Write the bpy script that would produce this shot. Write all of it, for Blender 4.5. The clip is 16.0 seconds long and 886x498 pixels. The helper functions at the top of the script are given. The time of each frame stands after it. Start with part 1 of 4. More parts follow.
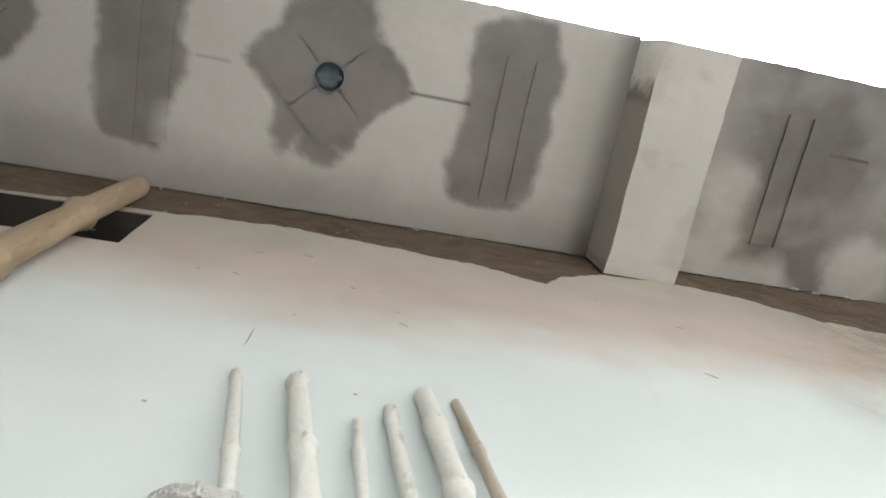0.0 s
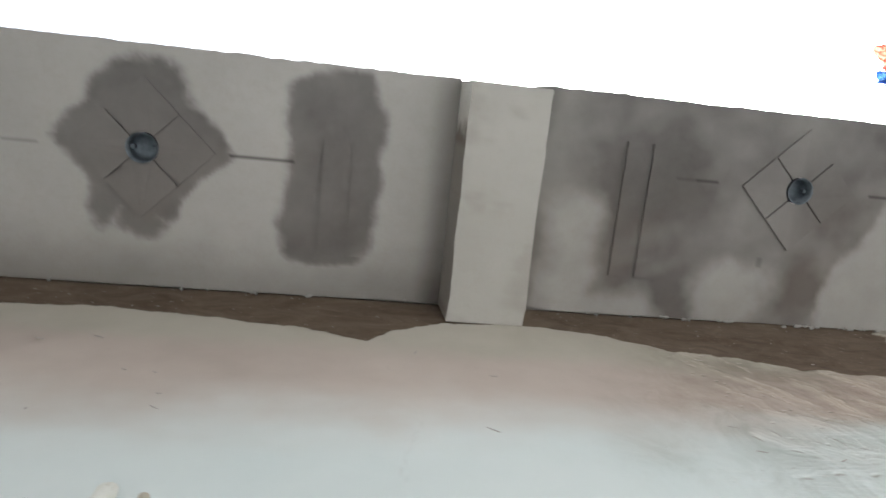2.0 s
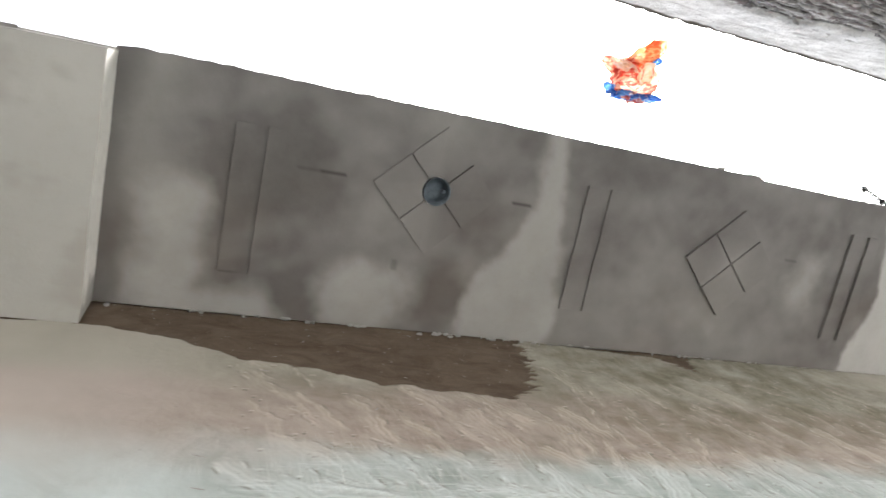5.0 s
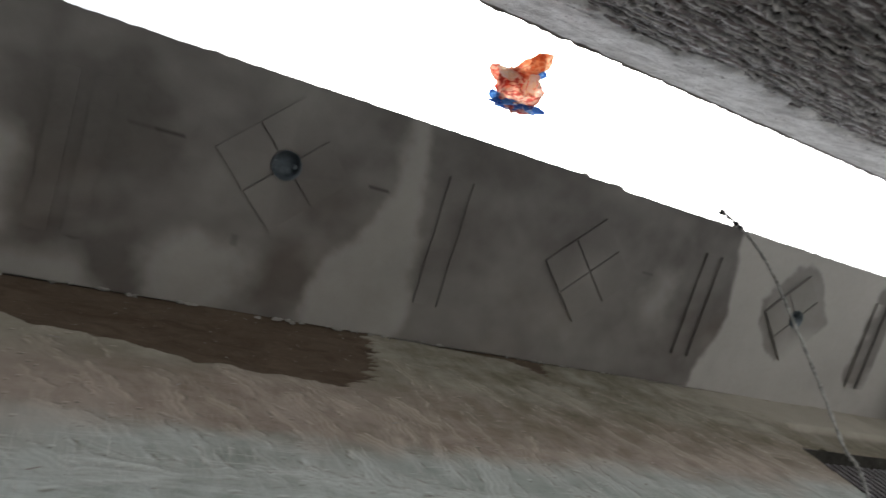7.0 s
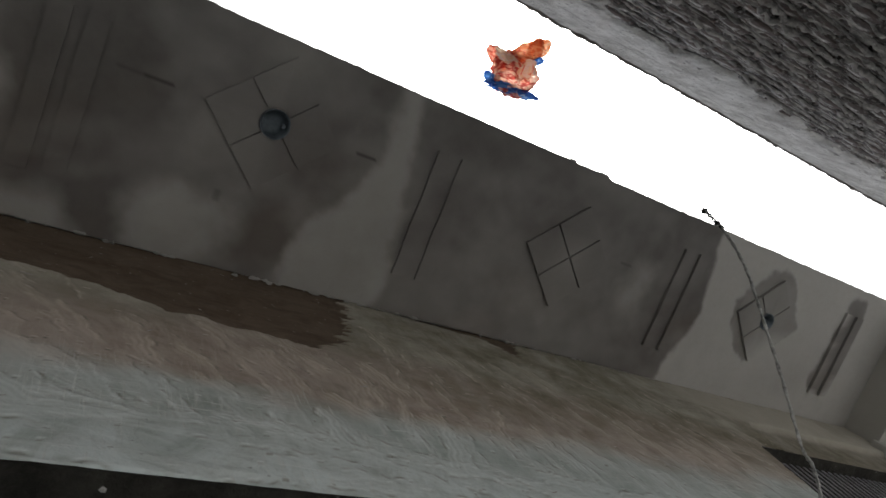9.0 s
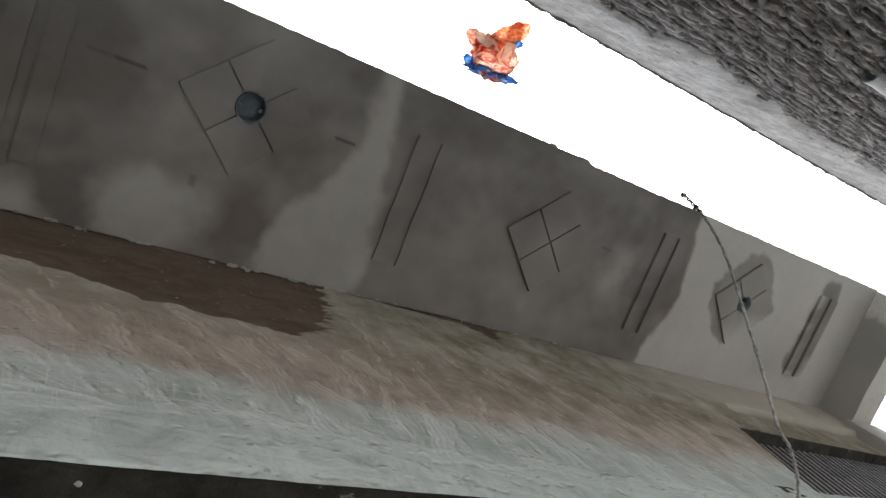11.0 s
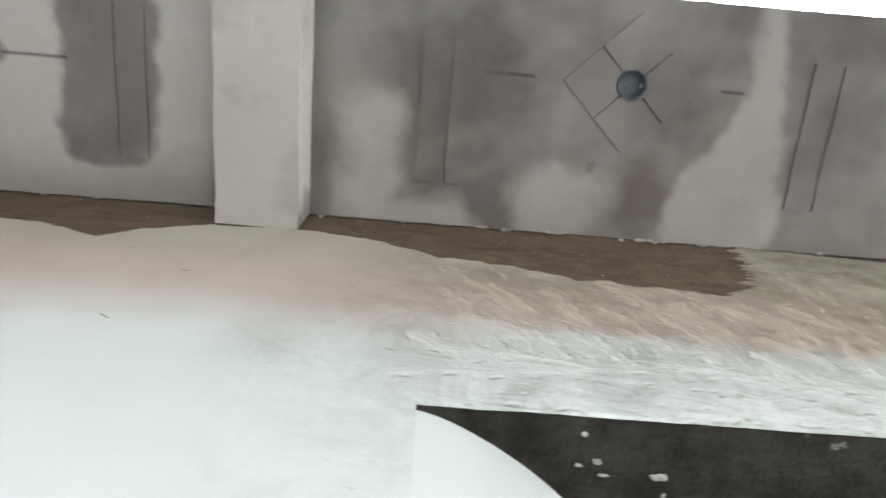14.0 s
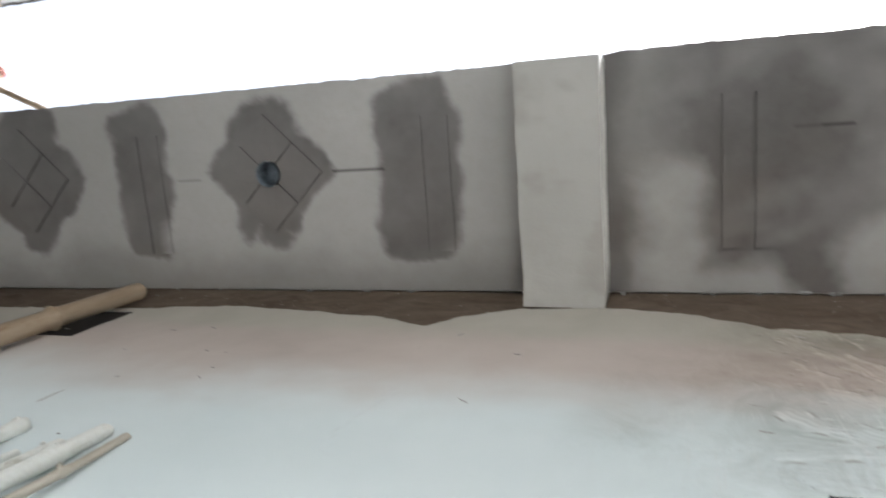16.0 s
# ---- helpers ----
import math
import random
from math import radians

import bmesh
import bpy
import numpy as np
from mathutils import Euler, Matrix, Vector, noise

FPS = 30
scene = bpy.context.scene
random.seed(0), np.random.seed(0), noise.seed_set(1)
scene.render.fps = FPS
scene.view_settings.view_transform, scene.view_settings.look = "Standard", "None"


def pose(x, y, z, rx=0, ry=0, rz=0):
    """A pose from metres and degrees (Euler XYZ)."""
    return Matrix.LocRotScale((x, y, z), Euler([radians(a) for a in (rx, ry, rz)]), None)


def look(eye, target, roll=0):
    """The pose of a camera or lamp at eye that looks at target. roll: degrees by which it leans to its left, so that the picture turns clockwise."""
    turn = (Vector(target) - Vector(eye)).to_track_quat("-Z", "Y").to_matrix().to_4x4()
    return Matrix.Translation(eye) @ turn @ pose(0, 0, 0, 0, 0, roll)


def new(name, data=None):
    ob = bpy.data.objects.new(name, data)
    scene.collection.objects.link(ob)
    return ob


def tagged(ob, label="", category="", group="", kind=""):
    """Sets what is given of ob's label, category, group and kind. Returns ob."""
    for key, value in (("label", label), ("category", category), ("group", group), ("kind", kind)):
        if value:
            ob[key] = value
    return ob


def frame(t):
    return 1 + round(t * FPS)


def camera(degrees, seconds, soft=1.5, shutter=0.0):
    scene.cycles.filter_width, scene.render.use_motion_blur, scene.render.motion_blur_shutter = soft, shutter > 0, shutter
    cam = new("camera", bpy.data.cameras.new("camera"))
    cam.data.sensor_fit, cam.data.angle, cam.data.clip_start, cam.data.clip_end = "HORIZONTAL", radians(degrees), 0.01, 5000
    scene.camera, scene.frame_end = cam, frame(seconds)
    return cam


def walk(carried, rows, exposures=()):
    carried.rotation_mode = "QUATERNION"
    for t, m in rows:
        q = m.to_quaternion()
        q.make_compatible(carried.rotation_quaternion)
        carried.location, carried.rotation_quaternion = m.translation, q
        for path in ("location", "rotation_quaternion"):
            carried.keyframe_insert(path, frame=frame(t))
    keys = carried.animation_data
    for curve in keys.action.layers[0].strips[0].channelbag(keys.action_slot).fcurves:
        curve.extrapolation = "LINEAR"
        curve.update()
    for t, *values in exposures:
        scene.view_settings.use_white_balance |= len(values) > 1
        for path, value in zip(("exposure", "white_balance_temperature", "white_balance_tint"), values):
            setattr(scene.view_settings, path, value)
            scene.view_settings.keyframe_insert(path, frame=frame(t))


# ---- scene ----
cam = camera(65.8, 16.0, shutter=0.5)
PATH = [
    (0, (0.262, 0.707, 1.169), (0.582, 1.228, 3.073), -21.4),
    (0.5, (0.357, 0.682, 1.163), (0.629, 1.14, 3.091), -22.4),
    (1, (0.511, 0.687, 1.169), (0.707, 1.055, 3.125), -21.3),
    (1.5, (0.65, 0.671, 1.172), (0.935, 1.034, 3.118), -33.6),
    (2, (0.759, 0.609, 1.178), (1.067, 1.015, 3.112), -32.0),
    (2.5, (0.921, 0.595, 1.145), (1.261, 1.079, 3.056), -24.8),
    (3, (1.105, 0.599, 1.128), (1.427, 1.099, 3.038), -22.3),
    (3.5, (1.315, 0.517, 1.165), (1.658, 1.081, 3.053), -23.8),
    (4, (1.421, 0.456, 1.231), (1.914, 0.98, 3.097), -35.6),
    (6.5, (1.813, 0.606, 1.239), (2.592, 0.854, 3.064), -58.1),
    (7, (1.824, 0.595, 1.244), (2.724, 0.856, 3.011), -58.3),
    (7.5, (1.828, 0.586, 1.244), (2.834, 0.775, 2.962), -60.1),
    (8, (1.832, 0.608, 1.245), (2.838, 0.787, 2.965), -59.7),
    (8.5, (1.831, 0.627, 1.231), (2.658, 0.882, 3.034), -55.1),
    (9, (1.835, 0.629, 1.228), (2.788, 0.913, 2.964), -53.4),
    (11.5, (1.84, 0.634, 1.247), (2.869, 0.951, 2.932), -53.2),
    (11.8, (1.85, 0.647, 1.248), (2.893, 0.978, 2.922), -51.7),
    (12, (1.841, 0.63, 1.265), (2.863, 0.977, 2.948), -51.5),
    (12.5, (1.857, 0.666, 1.221), (2.644, 1.058, 3.017), -46.8),
    (13, (1.83, 0.642, 1.206), (2.311, 1.089, 3.096), -35.2),
    (13.5, (1.771, 0.653, 1.204), (1.975, 1.178, 3.123), -14.0),
    (14, (1.704, 0.679, 1.205), (1.76, 1.262, 3.117), -0.8),
    (14.5, (1.654, 0.663, 1.208), (1.502, 1.168, 3.137), 16.8),
    (15, (1.602, 0.67, 1.192), (1.195, 1.073, 3.108), 42.6),
    (15.5, (1.535, 0.674, 1.198), (0.905, 1.048, 3.059), 57.5),
    (15.8, (1.506, 0.668, 1.187), (0.827, 1.009, 3.037), 61.0),
    (16, (1.488, 0.676, 1.174), (0.883, 1.044, 3.044), 56.3),
]
EXPOSURES = [(0, 2.64, 6450, 10), (0.5, 2.63, 6350, 10), (1, 2.64, 6250, 10), (1.5, 2.43, 6233, 10), (2, 2.25, 6217, 10), (2.5, 2.17, 6200, 10), (3, 2.12, 6300, 10), (3.5, 2.39, 6400, 10), (4, 2.41, 6400, 10), (6.5, 1.34, 6350, 10), (7, 0.84, 6350, 10), (7.5, 0.73, 6350, 10), (8, -0.71, 6350, 10), (8.5, -0.1, 6350, 10), (9, 0.39, 6350, 10), (11.5, 1.23, 6350, 10), (12, 1.29, 6350, 10), (12.5, 1.71, 6350, 10), (13, 1.99, 6350, 10), (13.5, 2.46, 6250, 10), (14, 2.54, 6275, 10), (14.5, 2.66, 6300, 10), (15, 2.71, 6233, 10), (15.5, 2.55, 6167, 10), (16, 2.19, 6100, 10)]
walk(cam, [(t, look(eye, target, roll)) for t, eye, target, roll in PATH], EXPOSURES)

# ---------------- light ----------------
world = bpy.data.worlds.new("overcast_sky")
scene.world = world
world.use_nodes = True
wn, wl = world.node_tree.nodes, world.node_tree.links
sky = wn.new("ShaderNodeTexSky")
sky.sky_type = "NISHITA"
sky.sun_disc = False
sky.sun_elevation, sky.sun_rotation = radians(58), radians(110)
sky.dust_density, sky.ozone_density, sky.air_density = 6.0, 1.0, 1.0
pale = wn.new("ShaderNodeHueSaturation")
pale.inputs["Saturation"].default_value = 0.34
wl.new(sky.outputs[0], pale.inputs["Color"])
wl.new(pale.outputs[0], wn["Background"].inputs["Color"])
wn["Background"].inputs["Strength"].default_value = 0.15

sun_data = bpy.data.lights.new("sun", "SUN")
sun_data.energy, sun_data.angle, sun_data.color = 1.5, radians(18), (1.0, 0.985, 0.965)
sun = new("sun", sun_data)
sun.matrix_world = look((0, 0, 20), (-20 * math.sin(radians(110)) / math.tan(radians(58)), -20 * math.cos(radians(110)) / math.tan(radians(58)), 0))


# ---------------- materials ----------------
class Mat:
    """A small builder for node materials."""

    def __init__(self, name, rough=0.9, metal=0.0):
        self.m = bpy.data.materials.new(name)
        self.m.use_nodes = True
        self.n, self.l = self.m.node_tree.nodes, self.m.node_tree.links
        self.b = self.n["Principled BSDF"]
        self.b.inputs["Roughness"].default_value = rough
        self.b.inputs["Metallic"].default_value = metal
        self.b.inputs["Specular IOR Level"].default_value = 0.25
        self.co = self.n.new("ShaderNodeTexCoord").outputs["Object"]

    def mapped(self, scale=(1, 1, 1), turn=(0, 0, 0)):
        mp = self.n.new("ShaderNodeMapping")
        mp.inputs["Scale"].default_value = scale
        mp.inputs["Rotation"].default_value = [radians(a) for a in turn]
        self.l.new(self.co, mp.inputs["Vector"])
        return mp.outputs[0]

    def noise(self, scale, detail=6.0, rough=0.6, lo=0.3, hi=0.7, vec=None, distort=0.0):
        t = self.n.new("ShaderNodeTexNoise")
        t.inputs["Scale"].default_value, t.inputs["Detail"].default_value = scale, detail
        t.inputs["Roughness"].default_value, t.inputs["Distortion"].default_value = rough, distort
        self.l.new(vec or self.co, t.inputs["Vector"])
        r = self.n.new("ShaderNodeMapRange")
        r.inputs["From Min"].default_value, r.inputs["From Max"].default_value = lo, hi
        self.l.new(t.outputs[0], r.inputs["Value"])
        return r.outputs[0]

    def attr(self, name):
        a = self.n.new("ShaderNodeAttribute")
        a.attribute_name = name
        return a.outputs["Fac"]

    def rnd(self):
        return self.n.new("ShaderNodeObjectInfo").outputs["Random"]

    def math(self, op, a, b):
        k = self.n.new("ShaderNodeMath")
        k.operation, k.use_clamp = op, True
        for i, v in enumerate((a, b)):
            if isinstance(v, (int, float)):
                k.inputs[i].default_value = v
            else:
                self.l.new(v, k.inputs[i])
        return k.outputs[0]

    def mix(self, fac, a, b, blend="MIX"):
        x = self.n.new("ShaderNodeMix")
        x.data_type, x.blend_type = "RGBA", blend
        for s, v in ((0, fac), (6, a), (7, b)):
            if isinstance(v, (int, float)):
                x.inputs[s].default_value = v
            elif isinstance(v, tuple):
                x.inputs[s].default_value = (*v, 1)
            else:
                self.l.new(v, x.inputs[s])
        return x.outputs[2]

    def done(self, colour, bumps=()):
        if isinstance(colour, tuple):
            self.b.inputs["Base Color"].default_value = (*colour, 1)
        else:
            self.l.new(colour, self.b.inputs["Base Color"])
        last = None
        for h, strength, dist in bumps:
            bp = self.n.new("ShaderNodeBump")
            bp.inputs["Strength"].default_value, bp.inputs["Distance"].default_value = strength, dist
            self.l.new(h, bp.inputs["Height"])
            if last:
                self.l.new(last, bp.inputs["Normal"])
            last = bp.outputs[0]
        if last:
            self.l.new(last, self.b.inputs["Normal"])
        return self.m


def soffit_plaster():
    k = Mat("soffit_plaster", 0.85)
    dry = k.mix(k.noise(2.2, 8, 0.6), (0.385, 0.376, 0.352), (0.455, 0.445, 0.42))
    dry = k.mix(k.math("MULTIPLY", k.noise(38, 4, 0.7, 0.45, 0.8), 0.35), dry, (0.36, 0.33, 0.28))
    wet = k.mix(k.noise(3.1, 8, 0.65), (0.105, 0.098, 0.092), (0.170, 0.161, 0.152))
    wet = k.mix(k.math("MULTIPLY", k.attr("rust"), 0.45), wet, (0.125, 0.098, 0.076))
    col = k.mix(k.attr("damp_shade"), dry, wet)
    col = k.mix(k.attr("crack"), col, (0.03, 0.028, 0.025))
    return k.done(col, [(k.noise(5, 5), 0.15, 0.008), (k.noise(110, 4), 0.10, 0.002)])


def crumb_plaster(name, lo, hi):
    k = Mat(name, 0.85)
    wet = k.mix(k.noise(4, 8, 0.65), lo, hi)
    return k.done(wet, [(k.noise(14, 5), 0.25, 0.008), (k.noise(110, 4), 0.3, 0.003)])


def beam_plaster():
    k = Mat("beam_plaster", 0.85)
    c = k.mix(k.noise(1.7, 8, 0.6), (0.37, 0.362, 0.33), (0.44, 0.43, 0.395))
    # the skylight that the beam sides catch is put into their colour
    c = k.mix(k.attr("skylit"), c, (0.78, 0.77, 0.72))
    c = k.mix(k.math("MULTIPLY", k.attr("damp_shade"), 0.8), c, (0.2, 0.17, 0.145))
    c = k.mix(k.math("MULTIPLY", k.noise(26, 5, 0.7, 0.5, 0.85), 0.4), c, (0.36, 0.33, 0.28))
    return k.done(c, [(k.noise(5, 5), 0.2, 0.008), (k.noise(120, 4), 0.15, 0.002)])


def wall_wash():
    k = Mat("lime_washed_plaster", 0.9)
    rough = k.attr("rough")
    chips = k.noise(34, 3, 0.6, 0.665, 0.70, k.mapped((1.0, 1.0, 2.0)))
    cloud = k.noise(5.5, 9, 0.74, 0.40, 0.63, k.mapped((1.35, 1.0, 1.0), (0, 40, 0)), 1.0)
    smear = k.noise(1.0, 7, 0.7, 0.42, 0.66, k.mapped((5.0, 1.0, 17.0), (0, 32, 0)), 1.2)
    here = k.noise(5.5, 4, 0.6, 0.46, 0.58)
    there = k.noise(6.5, 4, 0.6, 0.46, 0.58, k.mapped((1, 1, 1), (0, 70, 20)))
    bristle = k.math("MULTIPLY", k.math("MULTIPLY", k.noise(1.0, 4, 0.65, 0.56, 0.63, k.mapped((125, 1.0, 9.0), (0, 8, 0)), 0.5), here), k.attr("brushed"))
    trowel = k.math("MULTIPLY", k.math("MULTIPLY", k.noise(1.0, 4, 0.65, 0.57, 0.64, k.mapped((95, 1.0, 8.0), (0, 42, 0)), 0.6), there), rough)
    level = k.math("MULTIPLY", k.math("MULTIPLY", k.noise(1.0, 4, 0.65, 0.56, 0.64, k.mapped((7.0, 1.0, 110.0), (0, -6, 0)), 0.6), there), k.math("SUBTRACT", rough, k.attr("pink")))
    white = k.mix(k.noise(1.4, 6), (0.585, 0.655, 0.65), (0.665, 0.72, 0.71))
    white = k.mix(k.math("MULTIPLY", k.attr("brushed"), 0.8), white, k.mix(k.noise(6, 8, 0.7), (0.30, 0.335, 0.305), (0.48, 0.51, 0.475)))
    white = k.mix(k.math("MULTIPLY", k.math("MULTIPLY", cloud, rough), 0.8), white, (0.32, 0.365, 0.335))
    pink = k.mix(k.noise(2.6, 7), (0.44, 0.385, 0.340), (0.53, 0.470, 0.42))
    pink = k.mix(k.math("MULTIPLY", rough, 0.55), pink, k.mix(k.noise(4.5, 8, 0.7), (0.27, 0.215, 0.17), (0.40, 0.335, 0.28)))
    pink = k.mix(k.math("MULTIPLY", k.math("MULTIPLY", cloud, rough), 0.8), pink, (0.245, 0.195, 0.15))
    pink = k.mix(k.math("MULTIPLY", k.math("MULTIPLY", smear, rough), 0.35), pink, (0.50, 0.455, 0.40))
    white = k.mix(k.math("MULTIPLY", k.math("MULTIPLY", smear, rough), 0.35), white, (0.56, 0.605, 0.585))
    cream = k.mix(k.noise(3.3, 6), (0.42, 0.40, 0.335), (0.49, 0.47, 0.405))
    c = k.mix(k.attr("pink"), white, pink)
    c = k.mix(k.attr("cream"), c, cream)
    c = k.mix(k.math("MULTIPLY", k.attr("mould"), k.noise(7, 7, 0.7, 0.3, 0.62)), c, (0.165, 0.155, 0.105))
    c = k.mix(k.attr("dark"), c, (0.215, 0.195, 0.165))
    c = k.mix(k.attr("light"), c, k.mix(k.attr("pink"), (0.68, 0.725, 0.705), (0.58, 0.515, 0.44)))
    for mark, tone, much in ((bristle, (0.70, 0.72, 0.675), 0.5), (trowel, (0.53, 0.49, 0.43), 0.25), (level, (0.70, 0.725, 0.705), 0.6)):
        c = k.mix(k.math("MULTIPLY", mark, much), c, tone)
    c = k.mix(k.math("MULTIPLY", k.math("MULTIPLY", chips, rough), 0.4), c, (0.20, 0.185, 0.16))
    bare = k.mix(k.noise(7, 9, 0.72, 0.34, 0.68, k.mapped((1, 1, 1.7), (0, 25, 0)), 0.8), (0.092, 0.067, 0.047), (0.172, 0.130, 0.094))
    bare = k.mix(k.noise(45, 3, 0.6, 0.66, 0.72), bare, (0.36, 0.33, 0.29))
    c = k.mix(k.attr("bare"), c, bare)
    return k.done(c, [(k.math("MULTIPLY", chips, rough), 0.6, 0.008), (k.math("ADD", bristle, k.math("ADD", k.math("MULTIPLY", trowel, 0.3), level)), 0.4, 0.005), (k.math("MULTIPLY", smear, rough), 0.12, 0.012), (k.math("MULTIPLY", k.noise(30, 6), rough), 0.4, 0.006), (k.noise(60, 4), 0.08, 0.002)])


def plain(name, lo, hi, scale=12, rough=0.8, metal=0.0, bump=0.3, dist=0.004):
    k = Mat(name, rough, metal)
    return k.done(k.mix(k.noise(scale, 7, 0.65), lo, hi), [(k.noise(scale * 6, 4), bump, dist)])


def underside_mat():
    k = Mat("shaded_lintel_concrete", 0.9)
    # near-black: the shade under the lintel is put into the concrete colour
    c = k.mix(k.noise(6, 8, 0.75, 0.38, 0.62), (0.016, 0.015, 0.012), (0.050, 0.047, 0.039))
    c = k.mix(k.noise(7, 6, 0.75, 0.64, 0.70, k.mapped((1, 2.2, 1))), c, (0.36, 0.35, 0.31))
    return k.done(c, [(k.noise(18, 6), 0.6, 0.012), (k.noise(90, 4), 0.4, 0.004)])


def brick_mat():
    k = Mat("weathered_brick", 0.92)
    c = k.mix(k.rnd(), (0.075, 0.052, 0.048), (0.15, 0.112, 0.102))
    c = k.mix(k.noise(9, 8, 0.7, 0.35, 0.6), c, (0.095, 0.085, 0.082))
    c = k.mix(k.noise(30, 6, 0.7, 0.50, 0.63, k.mapped((0.35, 1, 1))), c, (0.64, 0.63, 0.61))
    return k.done(c, [(k.noise(35, 6), 0.9, 0.015), (k.noise(90, 5), 0.6, 0.005)])


def weathered_render():
    k = Mat("grey_render", 0.92)
    c = k.mix(k.noise(5, 9, 0.7, 0.36, 0.62), (0.36, 0.345, 0.325), (0.66, 0.65, 0.625))
    c = k.mix(k.noise(1.0, 7, 0.7, 0.55, 0.72, k.mapped((3.0, 1.0, 19.0), (0, -12, 0)), 0.8), c, (0.25, 0.235, 0.22))
    c = k.mix(k.noise(42, 4, 0.6, 0.62, 0.70), c, (0.14, 0.13, 0.12))
    return k.done(c, [(k.noise(9, 6, 0.65), 0.8, 0.03), (k.noise(48, 5), 0.7, 0.008)])


def mortar_mat():
    k = Mat("rough_mortar", 0.95)
    c = k.mix(k.noise(20, 8, 0.7), (0.20, 0.192, 0.187), (0.70, 0.685, 0.67))
    return k.done(c, [(k.noise(40, 6), 0.9, 0.012)])


def bamboo_white():
    k = Mat("limewashed_bamboo", 0.75)
    c = k.mix(k.noise(22, 6, 0.7, 0.58, 0.70, k.mapped((1, 1, 0.35))), (0.66, 0.68, 0.64), (0.36, 0.33, 0.26))
    c = k.mix(k.noise(60, 5, 0.6, 0.3, 0.8), c, (0.62, 0.62, 0.56), "MIX")
    return k.done(c, [(k.noise(40, 5), 0.5, 0.004)])


def bamboo_tan(name, lo, hi):
    k = Mat(name, 0.6)
    c = k.mix(k.noise(6, 7, 0.6, 0.3, 0.7, k.mapped((3, 3, 0.5))), lo, hi)
    c = k.mix(k.noise(16, 6, 0.7, 0.58, 0.75, k.mapped((2, 2, 0.4))), c, (0.22, 0.13, 0.07))
    return k.done(c, [(k.noise(30, 5, 0.6, 0.3, 0.7, k.mapped((3, 3, 0.3))), 0.3, 0.003)])


def bag_mat(name, a, b, c0):
    """Thin printed plastic that lets some light through."""
    k = Mat(name, 0.4)
    c = k.mix(k.noise(9, 3, 0.5, 0.46, 0.52, k.mapped((1, 2.6, 1.4), (20, 30, 40)), 2.5), a, b)
    c = k.mix(k.noise(8, 3, 0.5, 0.60, 0.64, k.mapped((2.5, 1, 1), (10, 60, 0)), 2.0), c, c0)
    k.done(c, [(k.noise(22, 4), 0.4, 0.01)])
    thin, both = k.n.new("ShaderNodeBsdfTranslucent"), k.n.new("ShaderNodeMixShader")
    k.l.new(c, thin.inputs["Color"])
    both.inputs[0].default_value = 0.62
    k.l.new(k.b.outputs[0], both.inputs[1])
    k.l.new(thin.outputs[0], both.inputs[2])
    k.l.new(both.outputs[0], k.n["Material Output"].inputs["Surface"])
    return k.m


SOFFIT, BEAM, WALL = soffit_plaster(), beam_plaster(), wall_wash()
CRUMB = crumb_plaster("dry_crumb_plaster", (0.31, 0.30, 0.28), (0.37, 0.36, 0.335))
UNDER, BRICK, MORTAR = underside_mat(), brick_mat(), mortar_mat()
OPPOSITE_BAND = weathered_render()
RIDGE = plain("pale_squeezed_mortar", (0.16, 0.15, 0.145), (0.74, 0.72, 0.70), 17, 0.95, 0, 0.9, 0.012)
LIP = plain("weathered_cement_lip", (0.10, 0.09, 0.082), (0.21, 0.195, 0.18), 24, 0.95, 0, 0.9, 0.008)
# the darkness inside the room is put into this plaster colour
DARK = plain("room_shade_plaster", (0.03, 0.027, 0.024), (0.055, 0.049, 0.043), 5)
GROUND = plain("lane_concrete", (0.25, 0.245, 0.235), (0.35, 0.345, 0.33), 4)
SLATS = plain("dark_steel_slat", (0.20, 0.195, 0.20), (0.34, 0.33, 0.34), 20, 0.6)
# near-black colour for the shade behind the ventilators
VOID = plain("void_shade", (0.010, 0.009, 0.009), (0.022, 0.020, 0.020), 9)
BOX = plain("blue_grey_metal", (0.10, 0.125, 0.145), (0.22, 0.255, 0.28), 30, 0.45, 0.5)
WHITE_BAMBOO = bamboo_white()
TAN_BAMBOO = bamboo_tan("weathered_bamboo", (0.27, 0.20, 0.125), (0.42, 0.34, 0.25))
BROWN_BAMBOO = bamboo_tan("brown_bamboo", (0.30, 0.26, 0.19), (0.50, 0.47, 0.40))
PIPE = plain("grey_plastic_pipe", (0.34, 0.355, 0.35), (0.46, 0.475, 0.47), 9, 0.4)
WIRE = plain("dirty_white_wire", (0.16, 0.16, 0.15), (0.66, 0.67, 0.64), 38, 0.5)
BLACK = plain("black_rubber", (0.02, 0.02, 0.02), (0.04, 0.04, 0.04), 40, 0.6)
RED_CLOTH = plain("faded_red_cloth", (0.45, 0.16, 0.14), (0.6, 0.32, 0.27), 40, 0.9)
BAG = bag_mat("printed_plastic", (0.62, 0.12, 0.09), (0.90, 0.56, 0.40), (0.90, 0.80, 0.66))
BAG_EAR = bag_mat("orange_plastic", (0.70, 0.22, 0.09), (0.86, 0.50, 0.30), (0.45, 0.09, 0.06))
BAG_HEM = bag_mat("blue_plastic", (0.04, 0.14, 0.48), (0.10, 0.28, 0.62), (0.5, 0.66, 0.82))
BAG_CREAM = bag_mat("cream_plastic", (0.96, 0.84, 0.64), (0.98, 0.94, 0.86), (0.80, 0.34, 0.22))
BAG_KNOB = bag_mat("red_plastic", (0.60, 0.13, 0.08), (0.78, 0.36, 0.25), (0.4, 0.08, 0.06))
